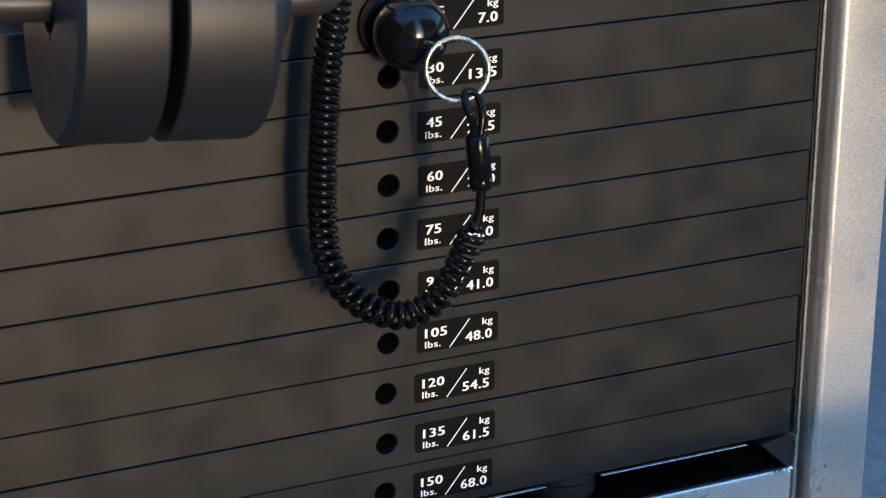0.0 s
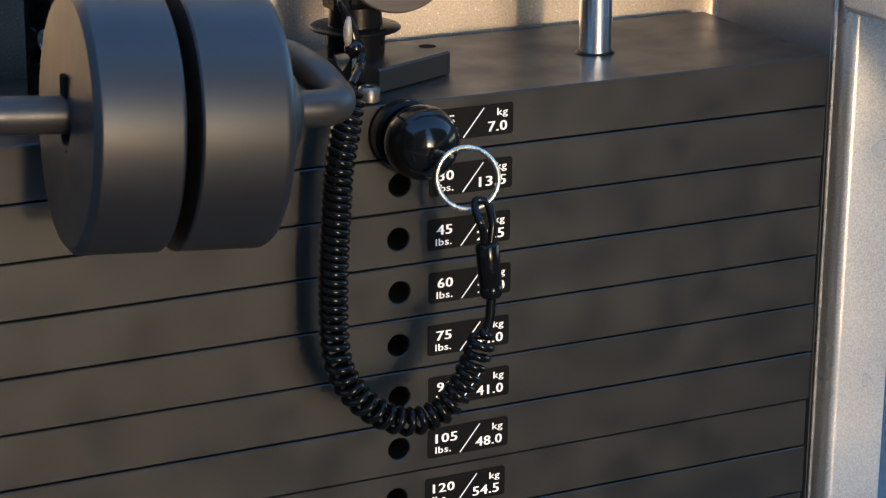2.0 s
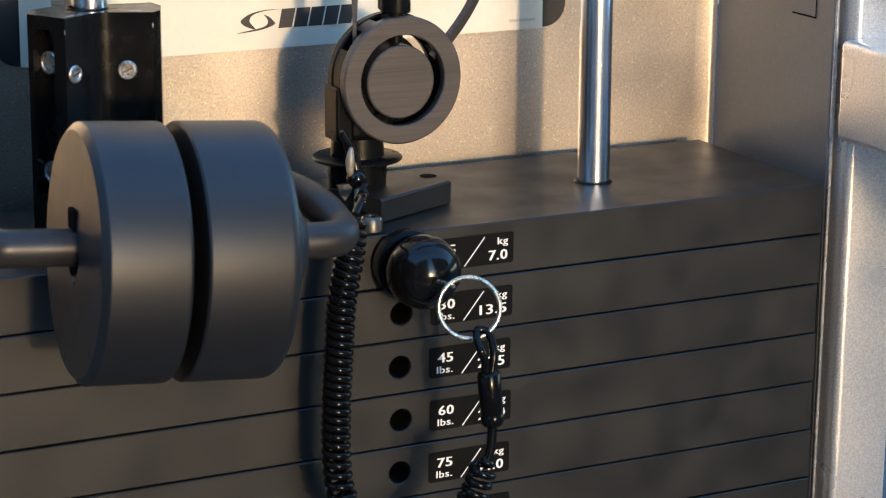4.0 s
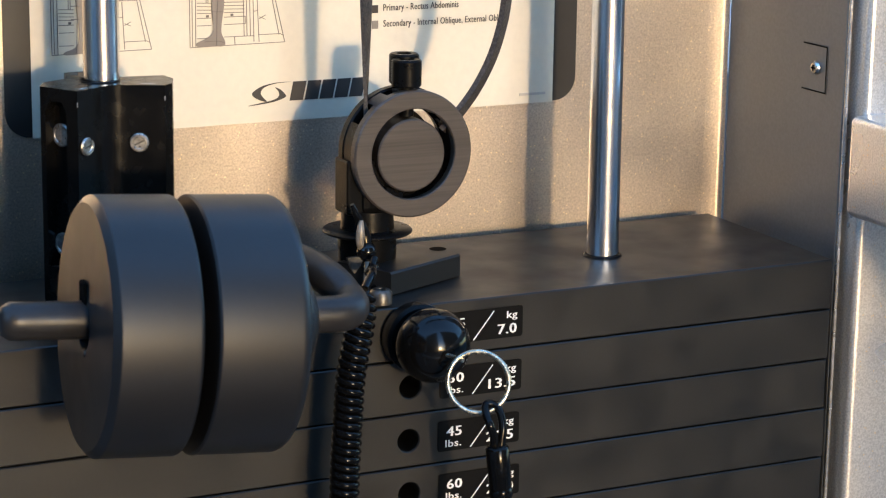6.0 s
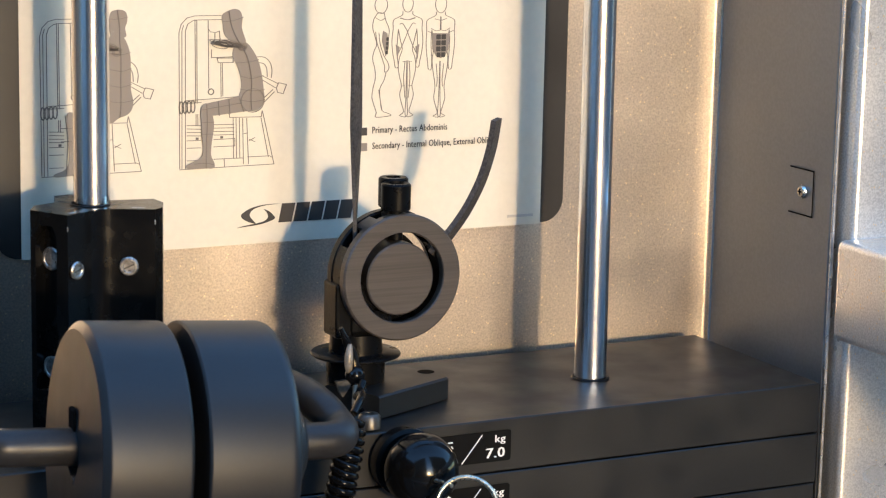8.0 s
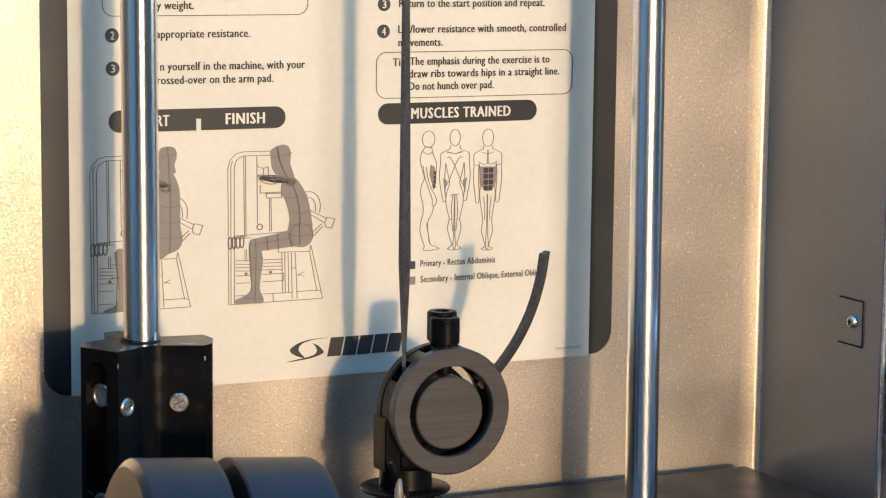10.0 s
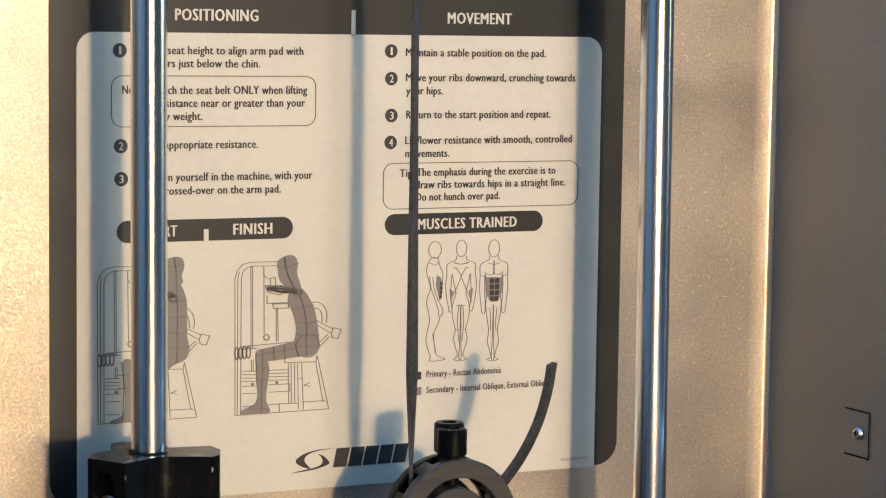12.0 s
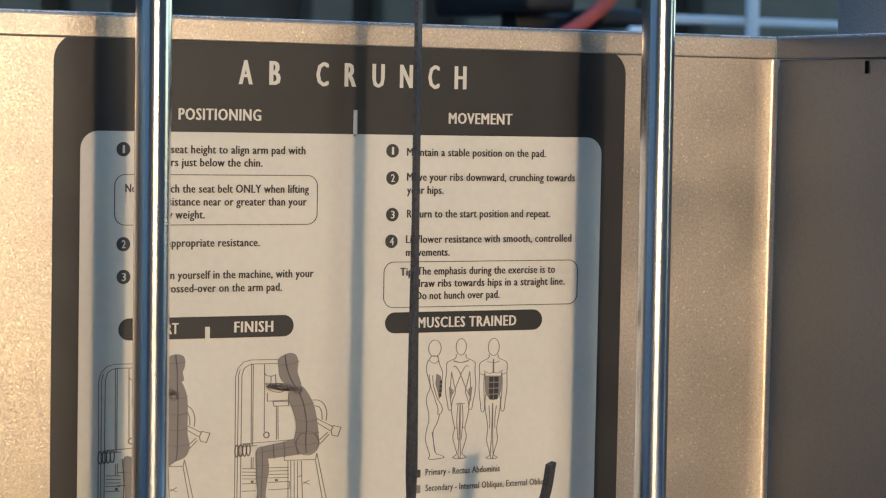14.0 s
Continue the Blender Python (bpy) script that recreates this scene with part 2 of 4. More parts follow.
def lettering(body, x0, x1, base, cap, y, bold=0.0, bm=None, spacing=1.0):
    """Letters whose ink reaches from x0 to x1, with the given base line and capital height, facing the front."""
    cu = bpy.data.curves.new("letters", "FONT")
    cu.body = body
    cu.resolution_u = 2
    cu.space_character = spacing
    ob = bpy.data.objects.new("letters", cu)
    me = bpy.data.meshes.new_from_object(ob)
    xs = [v.co.x for v in me.vertices]
    lo, hi = min(xs), max(xs)
    sx, sz = (x1 - x0) / (hi - lo), cap / 0.70
    bm = bm or bmesh.new()
    reach = bold * sx
    sx *= 1 - 2 * reach / (x1 - x0)
    # three passes side by side thicken the strokes
    for n, shift in enumerate((0.0, reach, 2 * reach) if bold else (0.0,)):
        made = [bm.verts.new((x0 + shift + (v.co.x - lo) * sx, y - n * 0.00002, base + v.co.y * sz)) for v in me.vertices]
        for f in me.polygons:
            try:
                bm.faces.new([made[k] for k in f.vertices])
            except ValueError:
                pass
    bpy.data.objects.remove(ob)
    bpy.data.curves.remove(cu)
    bpy.data.meshes.remove(me)
    return bm


# ---- ground and distance ----
def ground():
    bm = bmesh.new()
    n = 24
    grid = [[bm.verts.new(((i / n - 0.5) * 400, (j / n - 0.5) * 400, 0)) for j in range(n + 1)] for i in range(n + 1)]
    for i in range(n):
        for j in range(n):
            bm.faces.new((grid[i][j], grid[i + 1][j], grid[i + 1][j + 1], grid[i][j + 1]))
    tagged(part("ground", bm, concrete), "dark grey stained asphalt yard floor", "floor", kind="structure")


ground()


# ---- shroud behind and beside the stack ----
def shroud():
    t = thing("machine_shroud", "champagne silver flake-painted sheet metal shroud behind the weight stack", "machine panel")
    top = 0.2938
    fold = 0.2842
    part("back_panel", box(-SIDE + 0.0092, SIDE - 0.0092, PANEL, PANEL + 0.002, -0.60, fold), panel_paint, t)
    part("top_flange", box(-SIDE, SIDE, PANEL - 0.0012, PANEL + 0.012, fold + 0.0002, top, 0.0007), panel_paint, t, "folded top flange with a bright edge")
    part("flange_edge", box(-SIDE, SIDE, PANEL - 0.0006, PANEL + 0.011, top - 0.0001, top + 0.0010, 0.0005, 3), edge_steel, t, "bare bright upper edge")
    for s in (-1, 1):
        a, b = sorted((s * SIDE, s * (SIDE + 0.002)))
        side = part("side_panel", box(a, b, 0.0175, PANEL - 0.0030, -0.60, fold, 0.0004, 1), side_shade_paint, t, "smooth side sheet with shade mixed into its grey paint")
        part("side_flange", box(a - (0.0012 if s > 0 else 0), b + (0.0012 if s < 0 else 0), 0.0175, PANEL - 0.0020, fold + 0.0002, top, 0.0006), side_shade_paint, side)
        part("flange_edge", box(a - (0.0008 if s > 0 else 0), b + (0.0008 if s < 0 else 0), 0.0178, PANEL - 0.0022, top - 0.0001, top + 0.0010, 0.0005, 3), edge_steel, side, "bare bright upper edge")
        part("sheet_edge", box(a + 0.0002, b - 0.0002, 0.0158, 0.0172, -0.60, top, 0.0003, 1), edge_steel, side, "bright bare front edge")
        # rounded bend between back and side
        bm = bmesh.new()
        prof = [(SIDE - 0.0024 + 0.0024 * math.sin(radians(k * 7.5)), PANEL - 0.0024 + 0.0024 * math.cos(radians(k * 7.5))) for k in range(2, 13)]
        prof = [(SIDE - 0.0100, PANEL - 0.00004), (SIDE - 0.0080, PANEL - 0.00010), (SIDE - 0.0058, PANEL - 0.00024), (SIDE - 0.0040, PANEL - 0.00044), (SIDE - 0.0030, PANEL - 0.00056)] + [(x - 0.0004, y - 0.0006) for x, y in prof]
        lo = [bm.verts.new((s * x, y, -0.60)) for x, y in prof]
        hi = [bm.verts.new((s * x, y, fold)) for x, y in prof]
        for i in range(len(prof) - 1):
            bm.faces.new((lo[i], lo[i + 1], hi[i + 1], hi[i]))
        smooth(part("corner_bend", bm, panel_paint, t), 80)
    # pressed U-shaped tab with its cross-head screw
    x = SIDE - 0.0003
    tab = part("screw_tab_slot", box(x - 0.0002, x, 0.0300, 0.0306, 0.0660, 0.0865, bm=None), dark_void, t, "thin U-shaped slot pressed round a screw")
    part("slot_arm", box(x - 0.0002, x, 0.0300, 0.0480, 0.0860, 0.0866), dark_void, tab)
    part("slot_arm", box(x - 0.0002, x, 0.0300, 0.0480, 0.0658, 0.0664), dark_void, tab)
    screw = smooth(part("screw", lathe([(0, 0.0001), (0, 0.0030), (0.0006, 0.0030), (0.0018, 0.0022), (0.0021, 0.0)], (x, 0.0375, 0.0765), (-1, 0, 0), 20), zinc, t, "zinc cross-head screw"))
    part("cross_recess", box(x - 0.00225, x - 0.0018, 0.0372, 0.0378, 0.0752, 0.0778, bm=box(x - 0.00225, x - 0.0018, 0.0362, 0.0388, 0.0762, 0.0768)), dark_void, screw)
    part("keyhole_slot", box(x - 0.0002, x, 0.0392, 0.0412, 0.2775, 0.2830, 0.0003, 1), dark_void, t, "small dark upright slot")
    return t


shroud()


def upright():
    t = thing("upright_post", "bright silver flake-painted steel upright post beside the shroud", "machine frame")
    a, b = 0.2181, 0.2483
    smooth(part("tube", box(a, b, 0.0075, 0.0715, -Z0, 0.56, 0.0032, 6), post_paint, t), 60)
    # added black filler gives the narrow gap its shade
    part("gap_shade_strip", box(a - 0.0024, a - 0.0001, 0.0200, 0.0650, -0.60, 0.2780, 0.0002, 1), rubber_black, t, "black strip filling the gap to stand for its shade")
    part("foot_plate", box(a - 0.015, b + 0.015, -0.02, 0.12, -Z0, -Z0 + 0.008, 0.001), post_paint, t)
    return t


upright()


def side_arm():
    t = thing("frame_arm", "silver painted square tube arm welded to the upright post", "machine frame")
    smooth(part("tube", box(0.2100, 0.2600, -0.42, 0.0080, 0.0165, 0.0605, 0.0035, 4), post_paint, t), 60)
    smooth(part("weld_bead", tube([(0.2160, 0.0070, 0.0185), (0.2160, 0.0070, 0.0590)], 0.0016, 8), post_paint, t), 80)
    return t


side_arm()


def top_beam():
    t = thing("top_crossbeam", "silver painted crossbeam carrying the guide rods", "machine frame")
    part("beam", box(-0.1700, 0.2390, 0.02, 0.075, 0.56, 0.61, 0.004), post_paint, t)


top_beam()


def base_beam():
    t = thing("base_beam", "silver painted base beam under the weight stack, in shade", "machine frame")
    smooth(part("beam", box(-0.2015, 0.2015, 0.0, DEPTH, -0.2885, -0.2390, 0.0025, 3), post_paint, t), 60)
    # black sheet imitates the plates' dark underside mirrored in the beam top
    smooth(part("dark_reflection_strip", box(-0.1975, 0.2012, 0.0008, 0.0980, -0.2389, -0.2379, 0.0004), gloss_black, t, "glossy black strip standing for the beam top's dark reflection"), 60)
    # bright strips imitate the line of light below the lowest plate
    for x0, x1 in ((-0.1960, 0.0740), (0.1015, 0.1760)):
        part("light_line", box(x0, x1, -0.0003, 0.0016, -0.2231, -0.2227, 0.00015, 1), edge_steel, t, "thin bright strip standing for light along the plate's lower edge")
    wedge = sheet([(0.1840, -0.2247), (0.1965, -0.2228), (0.2012, -0.2236), (0.2014, -0.2385), (0.1990, -0.2385)], 0.0004, 0.0120)
    clip = part("end_guide", wedge, rubber_black, t, "dark wedge-shaped end guide")
    # the glint on the dark clip is built as a zinc strip
    part("clip_glint", box(0.2016, 0.2023, -0.0004, 0.0090, -0.2330, -0.2235, 0.0003, 2), zinc, clip, "bright metal strip put on for the clip's glint")
    for n, (x, z) in enumerate(((0.1925, -0.2392), (0.1960, -0.2388), (0.1995, -0.2383))):
        smooth(part("weld_spatter", lathe([(-0.0009, 0), (-0.0006, 0.0007), (0, 0.0010 + 0.0003 * n), (0.0006, 0.0007), (0.0009, 0)], (x, -0.0002, z), (0.3, -0.2, 1), 10), zinc, t, "bright rough weld spatter"), 80)
    part("bracket", box(0.2017, 0.2182, 0.03, 0.08, -0.2840, -0.2400, 0.001), post_paint, t)
    part("leg", box(-0.2010, -0.1610, 0.02, 0.08, -Z0, -0.2884, 0.002), post_paint, t)


base_beam()


def front_crossbar():
    # unseen tube on legs, added to shade the post's foot and base beam
    t = thing("shadow_crossbar", "added unseen silver tube that casts the low shadow on the post", "machine frame")
    part("tube", box(-0.60, 0.60, -0.46, -0.40, -0.24, -0.1785, 0.005), post_paint, t)
    for x in (-0.5, 0.5):
        part("leg", box(x - 0.025, x + 0.025, -0.455, -0.405, -Z0, -0.24, 0.003), post_paint, t)


front_crossbar()


# ---- guide rods and rubber bumpers ----
def guide_rod(x):
    t = thing("guide_rod", "polished round steel guide rod rising from the weight stack", "guide rod", "pair of guide rods", (x, 0.0463, 0))
    smooth(part("rod", lathe([(-0.2378, 0), (-0.2378, 0.00695), (0.57, 0.00695), (0.57, 0)], (0, 0, 0), (0, 0.009, 1), 48), chrome, t))
    # dark ring drawn in place of the shaded hole in the plate
    smooth(part("hole_shade_ring", lathe([(0.0, 0.0072), (0.0006, 0.0076), (0.0004, 0.0082), (0.0, 0.0085)], (0, 0, 0), (0, 0, 1), 40), satin_black, t, "thin dark ring standing for the shaded gap round the rod"))
    return t


def bumper(x):
    t = thing("rubber_bumper", "black rubber bumper ring under the lowest weight plate", "bumper", "bumpers under the stack", (x, 0.0230, -0.2379))
    smooth(part("ring", lathe([(0, 0.0), (0, 0.0140), (0.002, 0.0155), (0.0060, 0.0155), (0.0074, 0.0140), (0.0090, 0.0155), (0.0136, 0.0155), (0.0150, 0.0142), (0.0150, 0.0)], (0, 0, 0), (0, 0, 1), 36), rubber_black, t))


for rod_x in (-0.1090, 0.1129):
    guide_rod(rod_x)
    bumper(rod_x - 0.0190 if rod_x > 0 else rod_x + 0.0190)


# ---- weight plates ----
def plate_mesh():
    """A flat steel bar with softened edges and a round selector hole through its front."""
    bm = bmesh.new()
    h, b, r, s, seg = PITCH / 2 - 0.0003, 0.0004, 0.0046, 0.0090, 32
    z1 = h - b

    def row(y, xs, z):
        return [bm.verts.new((x, y, z)) for x in xs]

    xe = HALF - 0.0009
    ring_out, ring_in, ring_deep = [], [], []
    for k in range(seg):
        a = 2 * math.pi * (k + 0.5) / seg
        c, d = math.cos(a), math.sin(a)
        m = min(s / abs(c) if abs(c) > 1e-9 else 9, z1 / abs(d) if abs(d) > 1e-9 else 9)
        ring_out.append((c * m, d * m))
        ring_in.append((c * r, d * r))
    corner = [(s, z1), (-s, z1), (-s, -z1), (s, -z1)]
    out = [bm.verts.new((x, 0, z)) for x, z in ring_out]
    lip = [bm.verts.new((x * 1.10, 0, z * 1.10)) for x, z in ring_in]
    inn = [bm.verts.new((x, 0.0005, z)) for x, z in ring_in]
    deep = [bm.verts.new((x, 0.050, z)) for x, z in ring_in]
    cv = [bm.verts.new((x, 0, z)) for x, z in corner]
    for k in range(seg):
        j = (k + 1) % seg
        bm.faces.new((out[k], out[j], lip[j], lip[k]))
        bm.faces.new((lip[k], lip[j], inn[j], inn[k]))
        bm.faces.new((inn[k], inn[j], deep[j], deep[k]))
    bm.faces.new(deep)
    for q, (x, z) in zip(cv, corner):
        k = min(range(seg), key=lambda i: (math.atan2(ring_out[i][1], ring_out[i][0]) - math.atan2(z, x)) % (2 * math.pi))
        bm.faces.new((out[k - 1], q, out[k]))
    for sx in (-1, 1):
        near = sorted((k for k in range(seg) if abs(ring_out[k][0] - sx * s) < 1e-7), key=lambda k: ring_out[k][1])
        low, high = (cv[2], cv[1]) if sx < 0 else (cv[3], cv[0])
        fl, fh = bm.verts.new((sx * xe, 0, -z1)), bm.verts.new((sx * xe, 0, z1))
        bm.faces.new([low, *[out[k] for k in near], high, fh, fl])
        if sx < 0:
            left = (fl, fh)
        else:
            right = (fl, fh)
    # chamfer ring and the body behind it
    body = [bm.verts.new(c) for c in ((-HALF, 0.0026, -z1), (-HALF, 0.0026, z1), (HALF, 0.0026, z1), (HALF, 0.0026, -z1))]
    tl, tr = bm.verts.new((-xe, b, h)), bm.verts.new((xe, b, h))
    bl, br = bm.verts.new((-xe, b, -h)), bm.verts.new((xe, b, -h))
    top_row = [left[1], cv[1], *sorted((out[k] for k in range(seg) if abs(ring_out[k][1] - z1) < 1e-7), key=lambda v: v.co.x), cv[0], right[1]]
    low_row = [left[0], cv[2], *sorted((out[k] for k in range(seg) if abs(ring_out[k][1] + z1) < 1e-7), key=lambda v: v.co.x), cv[3], right[0]]
    bm.faces.new([*top_row, tr, tl])
    bm.faces.new([*low_row, br, bl])
    hl = [bm.verts.new((sx * HALF, 0.0013, sz * (h - 0.0011))) for sx, sz in ((-1, -1), (-1, 1), (1, 1), (1, -1))]
    back = [bm.verts.new((sx * HALF, DEPTH, sz * (h - 0.0011))) for sx, sz in ((-1, -1), (-1, 1), (1, 1), (1, -1))]
    tb = [bm.verts.new((sx * xe, DEPTH, sz * h)) for sx, sz in ((-1, -1), (-1, 1), (1, 1), (1, -1))]
    for v in body:
        bm.verts.remove(v)
    bm.faces.new((left[0], left[1], hl[1], hl[0]))
    bm.faces.new((right[1], right[0], hl[3], hl[2]))
    bm.faces.new((left[1], tl, hl[1]))
    bm.faces.new((left[0], hl[0], bl))
    bm.faces.new((right[1], hl[2], tr))
    bm.faces.new((right[0], br, hl[3]))
    bm.faces.new((hl[0], hl[1], back[1], back[0]))
    bm.faces.new((hl[2], hl[3], back[3], back[2]))
    bm.faces.new((tl, tr, tb[2], tb[1]))
    bm.faces.new((bl, br, tb[3], tb[0]))
    bm.faces.new((tl, tb[1], back[1], hl[1]))
    bm.faces.new((tr, hl[2], back[2], tb[2]))
    bm.faces.new((bl, hl[0], back[0], tb[0]))
    bm.faces.new((br, tb[3], back[3], hl[3]))
    bm.faces.new((tb[0], tb[1], tb[2], tb[3]))
    bm.faces.new((back[0], back[1], tb[1], tb[0]))
    bm.faces.new((back[2], back[3], tb[3], tb[2]))
    bmesh.ops.recalc_face_normals(bm, faces=bm.faces)
    me = bpy.data.meshes.new("plate")
    bm.to_mesh(me)
    bm.free()
    me.materials.append(plate_black)
    return me


PLATE = plate_mesh()


def weight_plate(i, pounds, kilos):
    z = -PITCH * (i + 0.5)
    jitter = (0.0004, 0.0002, -0.0003, 0.0002, -0.0002, 0.0003, 0.0, -0.0007, -0.0004, -0.0009)[i]
    where = "topping the stack" if i == 0 else "at stack foot" if i == 9 else "in the stack"
    t = thing("weight_plate", f"black steel weight plate marked {pounds} lbs {where}", "weight plate", "weight plates of the stack", (jitter, abs(jitter), z))
    body = new("plate", PLATE)
    body.parent = t
    x0, x1, z0, z1, y = 0.0127, 0.0494, -0.0064, 0.0064, -0.0004
    w, h = x1 - x0, z1 - z0
    label = part("label", sheet(rounded(x0, x1, z0, z1, 0.0012), y), label_black, t, "black sticker with white weight figures")

    def put(name, text, u0, u1, v_top, v_base, bold):
        part(name, lettering(text, x0 + u0 * w, x0 + u1 * w, z1 - v_base * h, (v_base - v_top) * h, y - 0.0002, bold, spacing=1.06), label_white, label)

    put("pounds_figure", str(pounds), 0.09 if pounds > 99 else 0.10, 0.365 if pounds > 99 else 0.29, 0.20, 0.51, 0.024)
    put("pounds_unit", "lbs.", 0.09, 0.285, 0.63, 0.86, 0.016)
    part("slash", stroke([(x0 + 0.40 * w, z1 - 0.95 * h), (x0 + 0.64 * w, z1 - 0.10 * h)], 0.00040, y - 0.0002), label_white, label)
    put("kilos_unit", "kg", 0.80, 0.93, 0.14, 0.37, 0.016)
    put("kilos_figure", kilos, 0.59 if len(kilos) > 3 else 0.69, 0.925, 0.54, 0.86, 0.024)
    return t


WEIGHTS = ((15, "7.0"), (30, "13.5"), (45, "20.5"), (60, "27.0"), (75, "34.0"), (90, "41.0"), (105, "48.0"), (120, "54.5"), (135, "61.5"), (150, "68.0"))
for i, (pounds, kilos) in enumerate(WEIGHTS):
    weight_plate(i, pounds, kilos)


# ---- instruction placard ----
def placard():
    t = thing("instruction_placard", "cream and charcoal exercise instruction placard stuck to the shroud", "sign")
    k = 0.001
    y0 = PANEL - 0.0005
    y1 = y0 - 0.0003
    y2 = y1 - 0.0003
    y3 = y2 - 0.0003
    part("charcoal_border", sheet(rounded(-0.1292, 0.1336, 0.0560, 0.2858, 0.0105), y0), decal_dark, t, "charcoal printed border and heading band")
    part("cream_field", sheet(rounded(-0.1180, 0.1219, 0.0556, 0.2473, 0.0075, "tl tr"), y1), decal_white, t, "cream white printed field")
    heading = (("A", -50.8, -44.6), ("B", -37.3, -32.2), ("C", -16.2, -10.5), ("R", -3.3, 2.2), ("U", 9.5, 15.3), ("N", 22.4, 28.5), ("C", 35.8, 41.2), ("H", 48.3, 54.1))
    for ch, a, b in heading:
        part("heading_letter", lettering(ch, a * k, b * k, 0.2673, 0.0101, y1, 0.045), decal_white, t)
    for text, a, b, base, cap in (("POSITIONING", -76.8, -40.6, 252.3, 4.8), ("MOVEMENT", 45.9, 76.8, 252.4, 4.8)):
        part("column_heading", lettering(text, a * k, b * k, base * k, cap * k, y1, 0.040, spacing=1.12), decal_white, t)
    part("divider_tick", stroke([(0.0021, 0.2471), (0.0021, 0.2568)], 0.0018, y1), decal_white, t)
    lines = (
        ("seat height to align arm pad with", -80.0, -20.6, 238.6), ("rs just below the chin.", -79.9, -39.8, 233.3),
        ("No", -99.2, -94.4, 222.6), ("ch the seat belt ONLY when lifting", -79.9, -18.8, 222.5),
        ("sistance near or greater than your", -80.9, -19.7, 217.2), ("y weight.", -81.0, -64.9, 211.9),
        ("appropriate resistance.", -81.2, -40.5, 200.3), ("n yourself in the machine, with your", -79.6, -16.1, 187.1),
        ("rossed-over on the arm pad.", -80.9, -30.3, 181.6),
        ("Maintain a stable position on the pad.", 26.2, 93.7, 238.4), ("Move your ribs downward, crunching towards", 26.4, 108.5, 227.8),
        ("your hips.", 26.5, 44.0, 222.2), ("Return to the start position and repeat.", 26.7, 96.6, 212.0),
        ("Lift/lower resistance with smooth, controlled", 26.4, 107.4, 201.1), ("movements.", 26.5, 47.5, 195.5),
        ("Tip:", 24.0, 31.0, 187.1), ("The emphasis during the exercise is to", 32.0, 99.5, 187.4),
        ("draw ribs towards hips in a straight line.", 31.6, 104.5, 182.1), ("Do not hunch over pad.", 31.7, 72.2, 176.8))
    for text, a, b, base in lines:
        part("text_line", lettering(text, a * k, b * k, base * k, 3.45 * k, y2, 0.034, spacing=1.06), ink, t)
    part("text_line", lettering("Primary - Rectus Abdominis", 0.0378, 0.0740, 0.1004, 0.0029, y2, 0.020, spacing=1.06), ink, t)
    part("text_line", lettering("Secondary - Internal Oblique, External Oblique", 0.0379, 0.0990, 0.0935, 0.0029, y2, 0.020, spacing=1.06), ink, t)
    part("key_square", sheet(rounded(0.0325, 0.0354, 0.0996, 0.1030, 0.0001, ""), y2), ink, t)
    part("key_square", sheet(rounded(0.0326, 0.0355, 0.0928, 0.0963, 0.0001, ""), y2), ink_grey, t)
    for figure, x, z in (("1", -100.1, 240.0), ("2", -99.7, 201.6), ("3", -99.5, 188.3), ("1", 19.5, 240.5), ("2", 19.7, 228.9), ("3", 19.9, 213.3), ("4", 19.7, 201.9)):
        dot = part("number_dot", sheet(disc_outline(x * k, z * k, 0.0029), y2), ink, t)
        part("number", lettering(figure, (x - (0.5 if figure == "1" else 0.9)) * k, (x + (0.5 if figure == "1" else 0.9)) * k, (z - 1.6) * k, 0.0033, y3, 0.012), decal_white, dot)
    part("note_outline", stroke(rounded(-0.1036, -0.0149, 0.2093, 0.2298, 0.0045), 0.00028, y2, closed=True), ink, t)
    part("tip_outline", stroke(rounded(0.0165, 0.1109, 0.1735, 0.1930, 0.0045), 0.00028, y2, closed=True), ink, t)
    for a, b, texts in ((-0.1014, -0.0248, (("RT", -81.4, -75.8), ("FINISH", -51.5, -34.1))), (0.0174, 0.0935, (("MUSCLES TRAINED", 32.7, 80.5),))):
        pill = part("heading_pill", sheet(rounded(a, b, 0.1624, 0.1714, 0.0045), y2), decal_dark, t, "charcoal pill-shaped heading")
        for text, p, q in texts:
            part("pill_text", lettering(text, p * k, q * k, 0.1646, 0.0046, y3, 0.042, spacing=1.14), decal_white, pill)
        if a < 0:
            part("pill_tick", stroke([(-0.0632, 0.1622), (-0.0632, 0.1664)], 0.0020, y3), decal_white, pill)
    # maker's mark as plain shapes: a swept eye and five slanted blocks
    sweeps = (
        ((-5.1, 72.2), (-11.6, 72.2), (-17.6, 71.2), (-21.2, 69.5), (-22.7, 68.1), (-21.9, 66.6), (-19.1, 65.0), (-16.0, 64.2), (-17.3, 65.8), (-18.8, 67.8), (-18.1, 69.7), (-15.7, 71.0), (-11.3, 71.9)),
        ((-12.4, 70.3), (-9.8, 69.2), (-7.7, 67.1), (-7.2, 66.1), (-8.7, 65.2), (-12.9, 64.0), (-17.5, 63.4), (-24.5, 62.9), (-18.6, 63.9), (-13.9, 64.6), (-11.1, 65.6), (-10.3, 67.2), (-11.1, 69.0)),
    )
    upper, lower = (closed_curve([(x * 0.001, z * 0.001) for x, z in line], 2) for line in sweeps)
    mark = part("maker_mark", sheet(upper, y2), ink, t, "dark maker's mark drawn as plain shapes")
    part("mark_sweep", sheet(lower, y2), ink, mark)
    for n in range(5):
        x = -0.0056 + n * 0.0069
        part("mark_block", sheet([(x, 0.0641), (x + 0.0061, 0.0641), (x + 0.0078, 0.0722), (x + 0.0017, 0.0722)], y2), ink, mark)
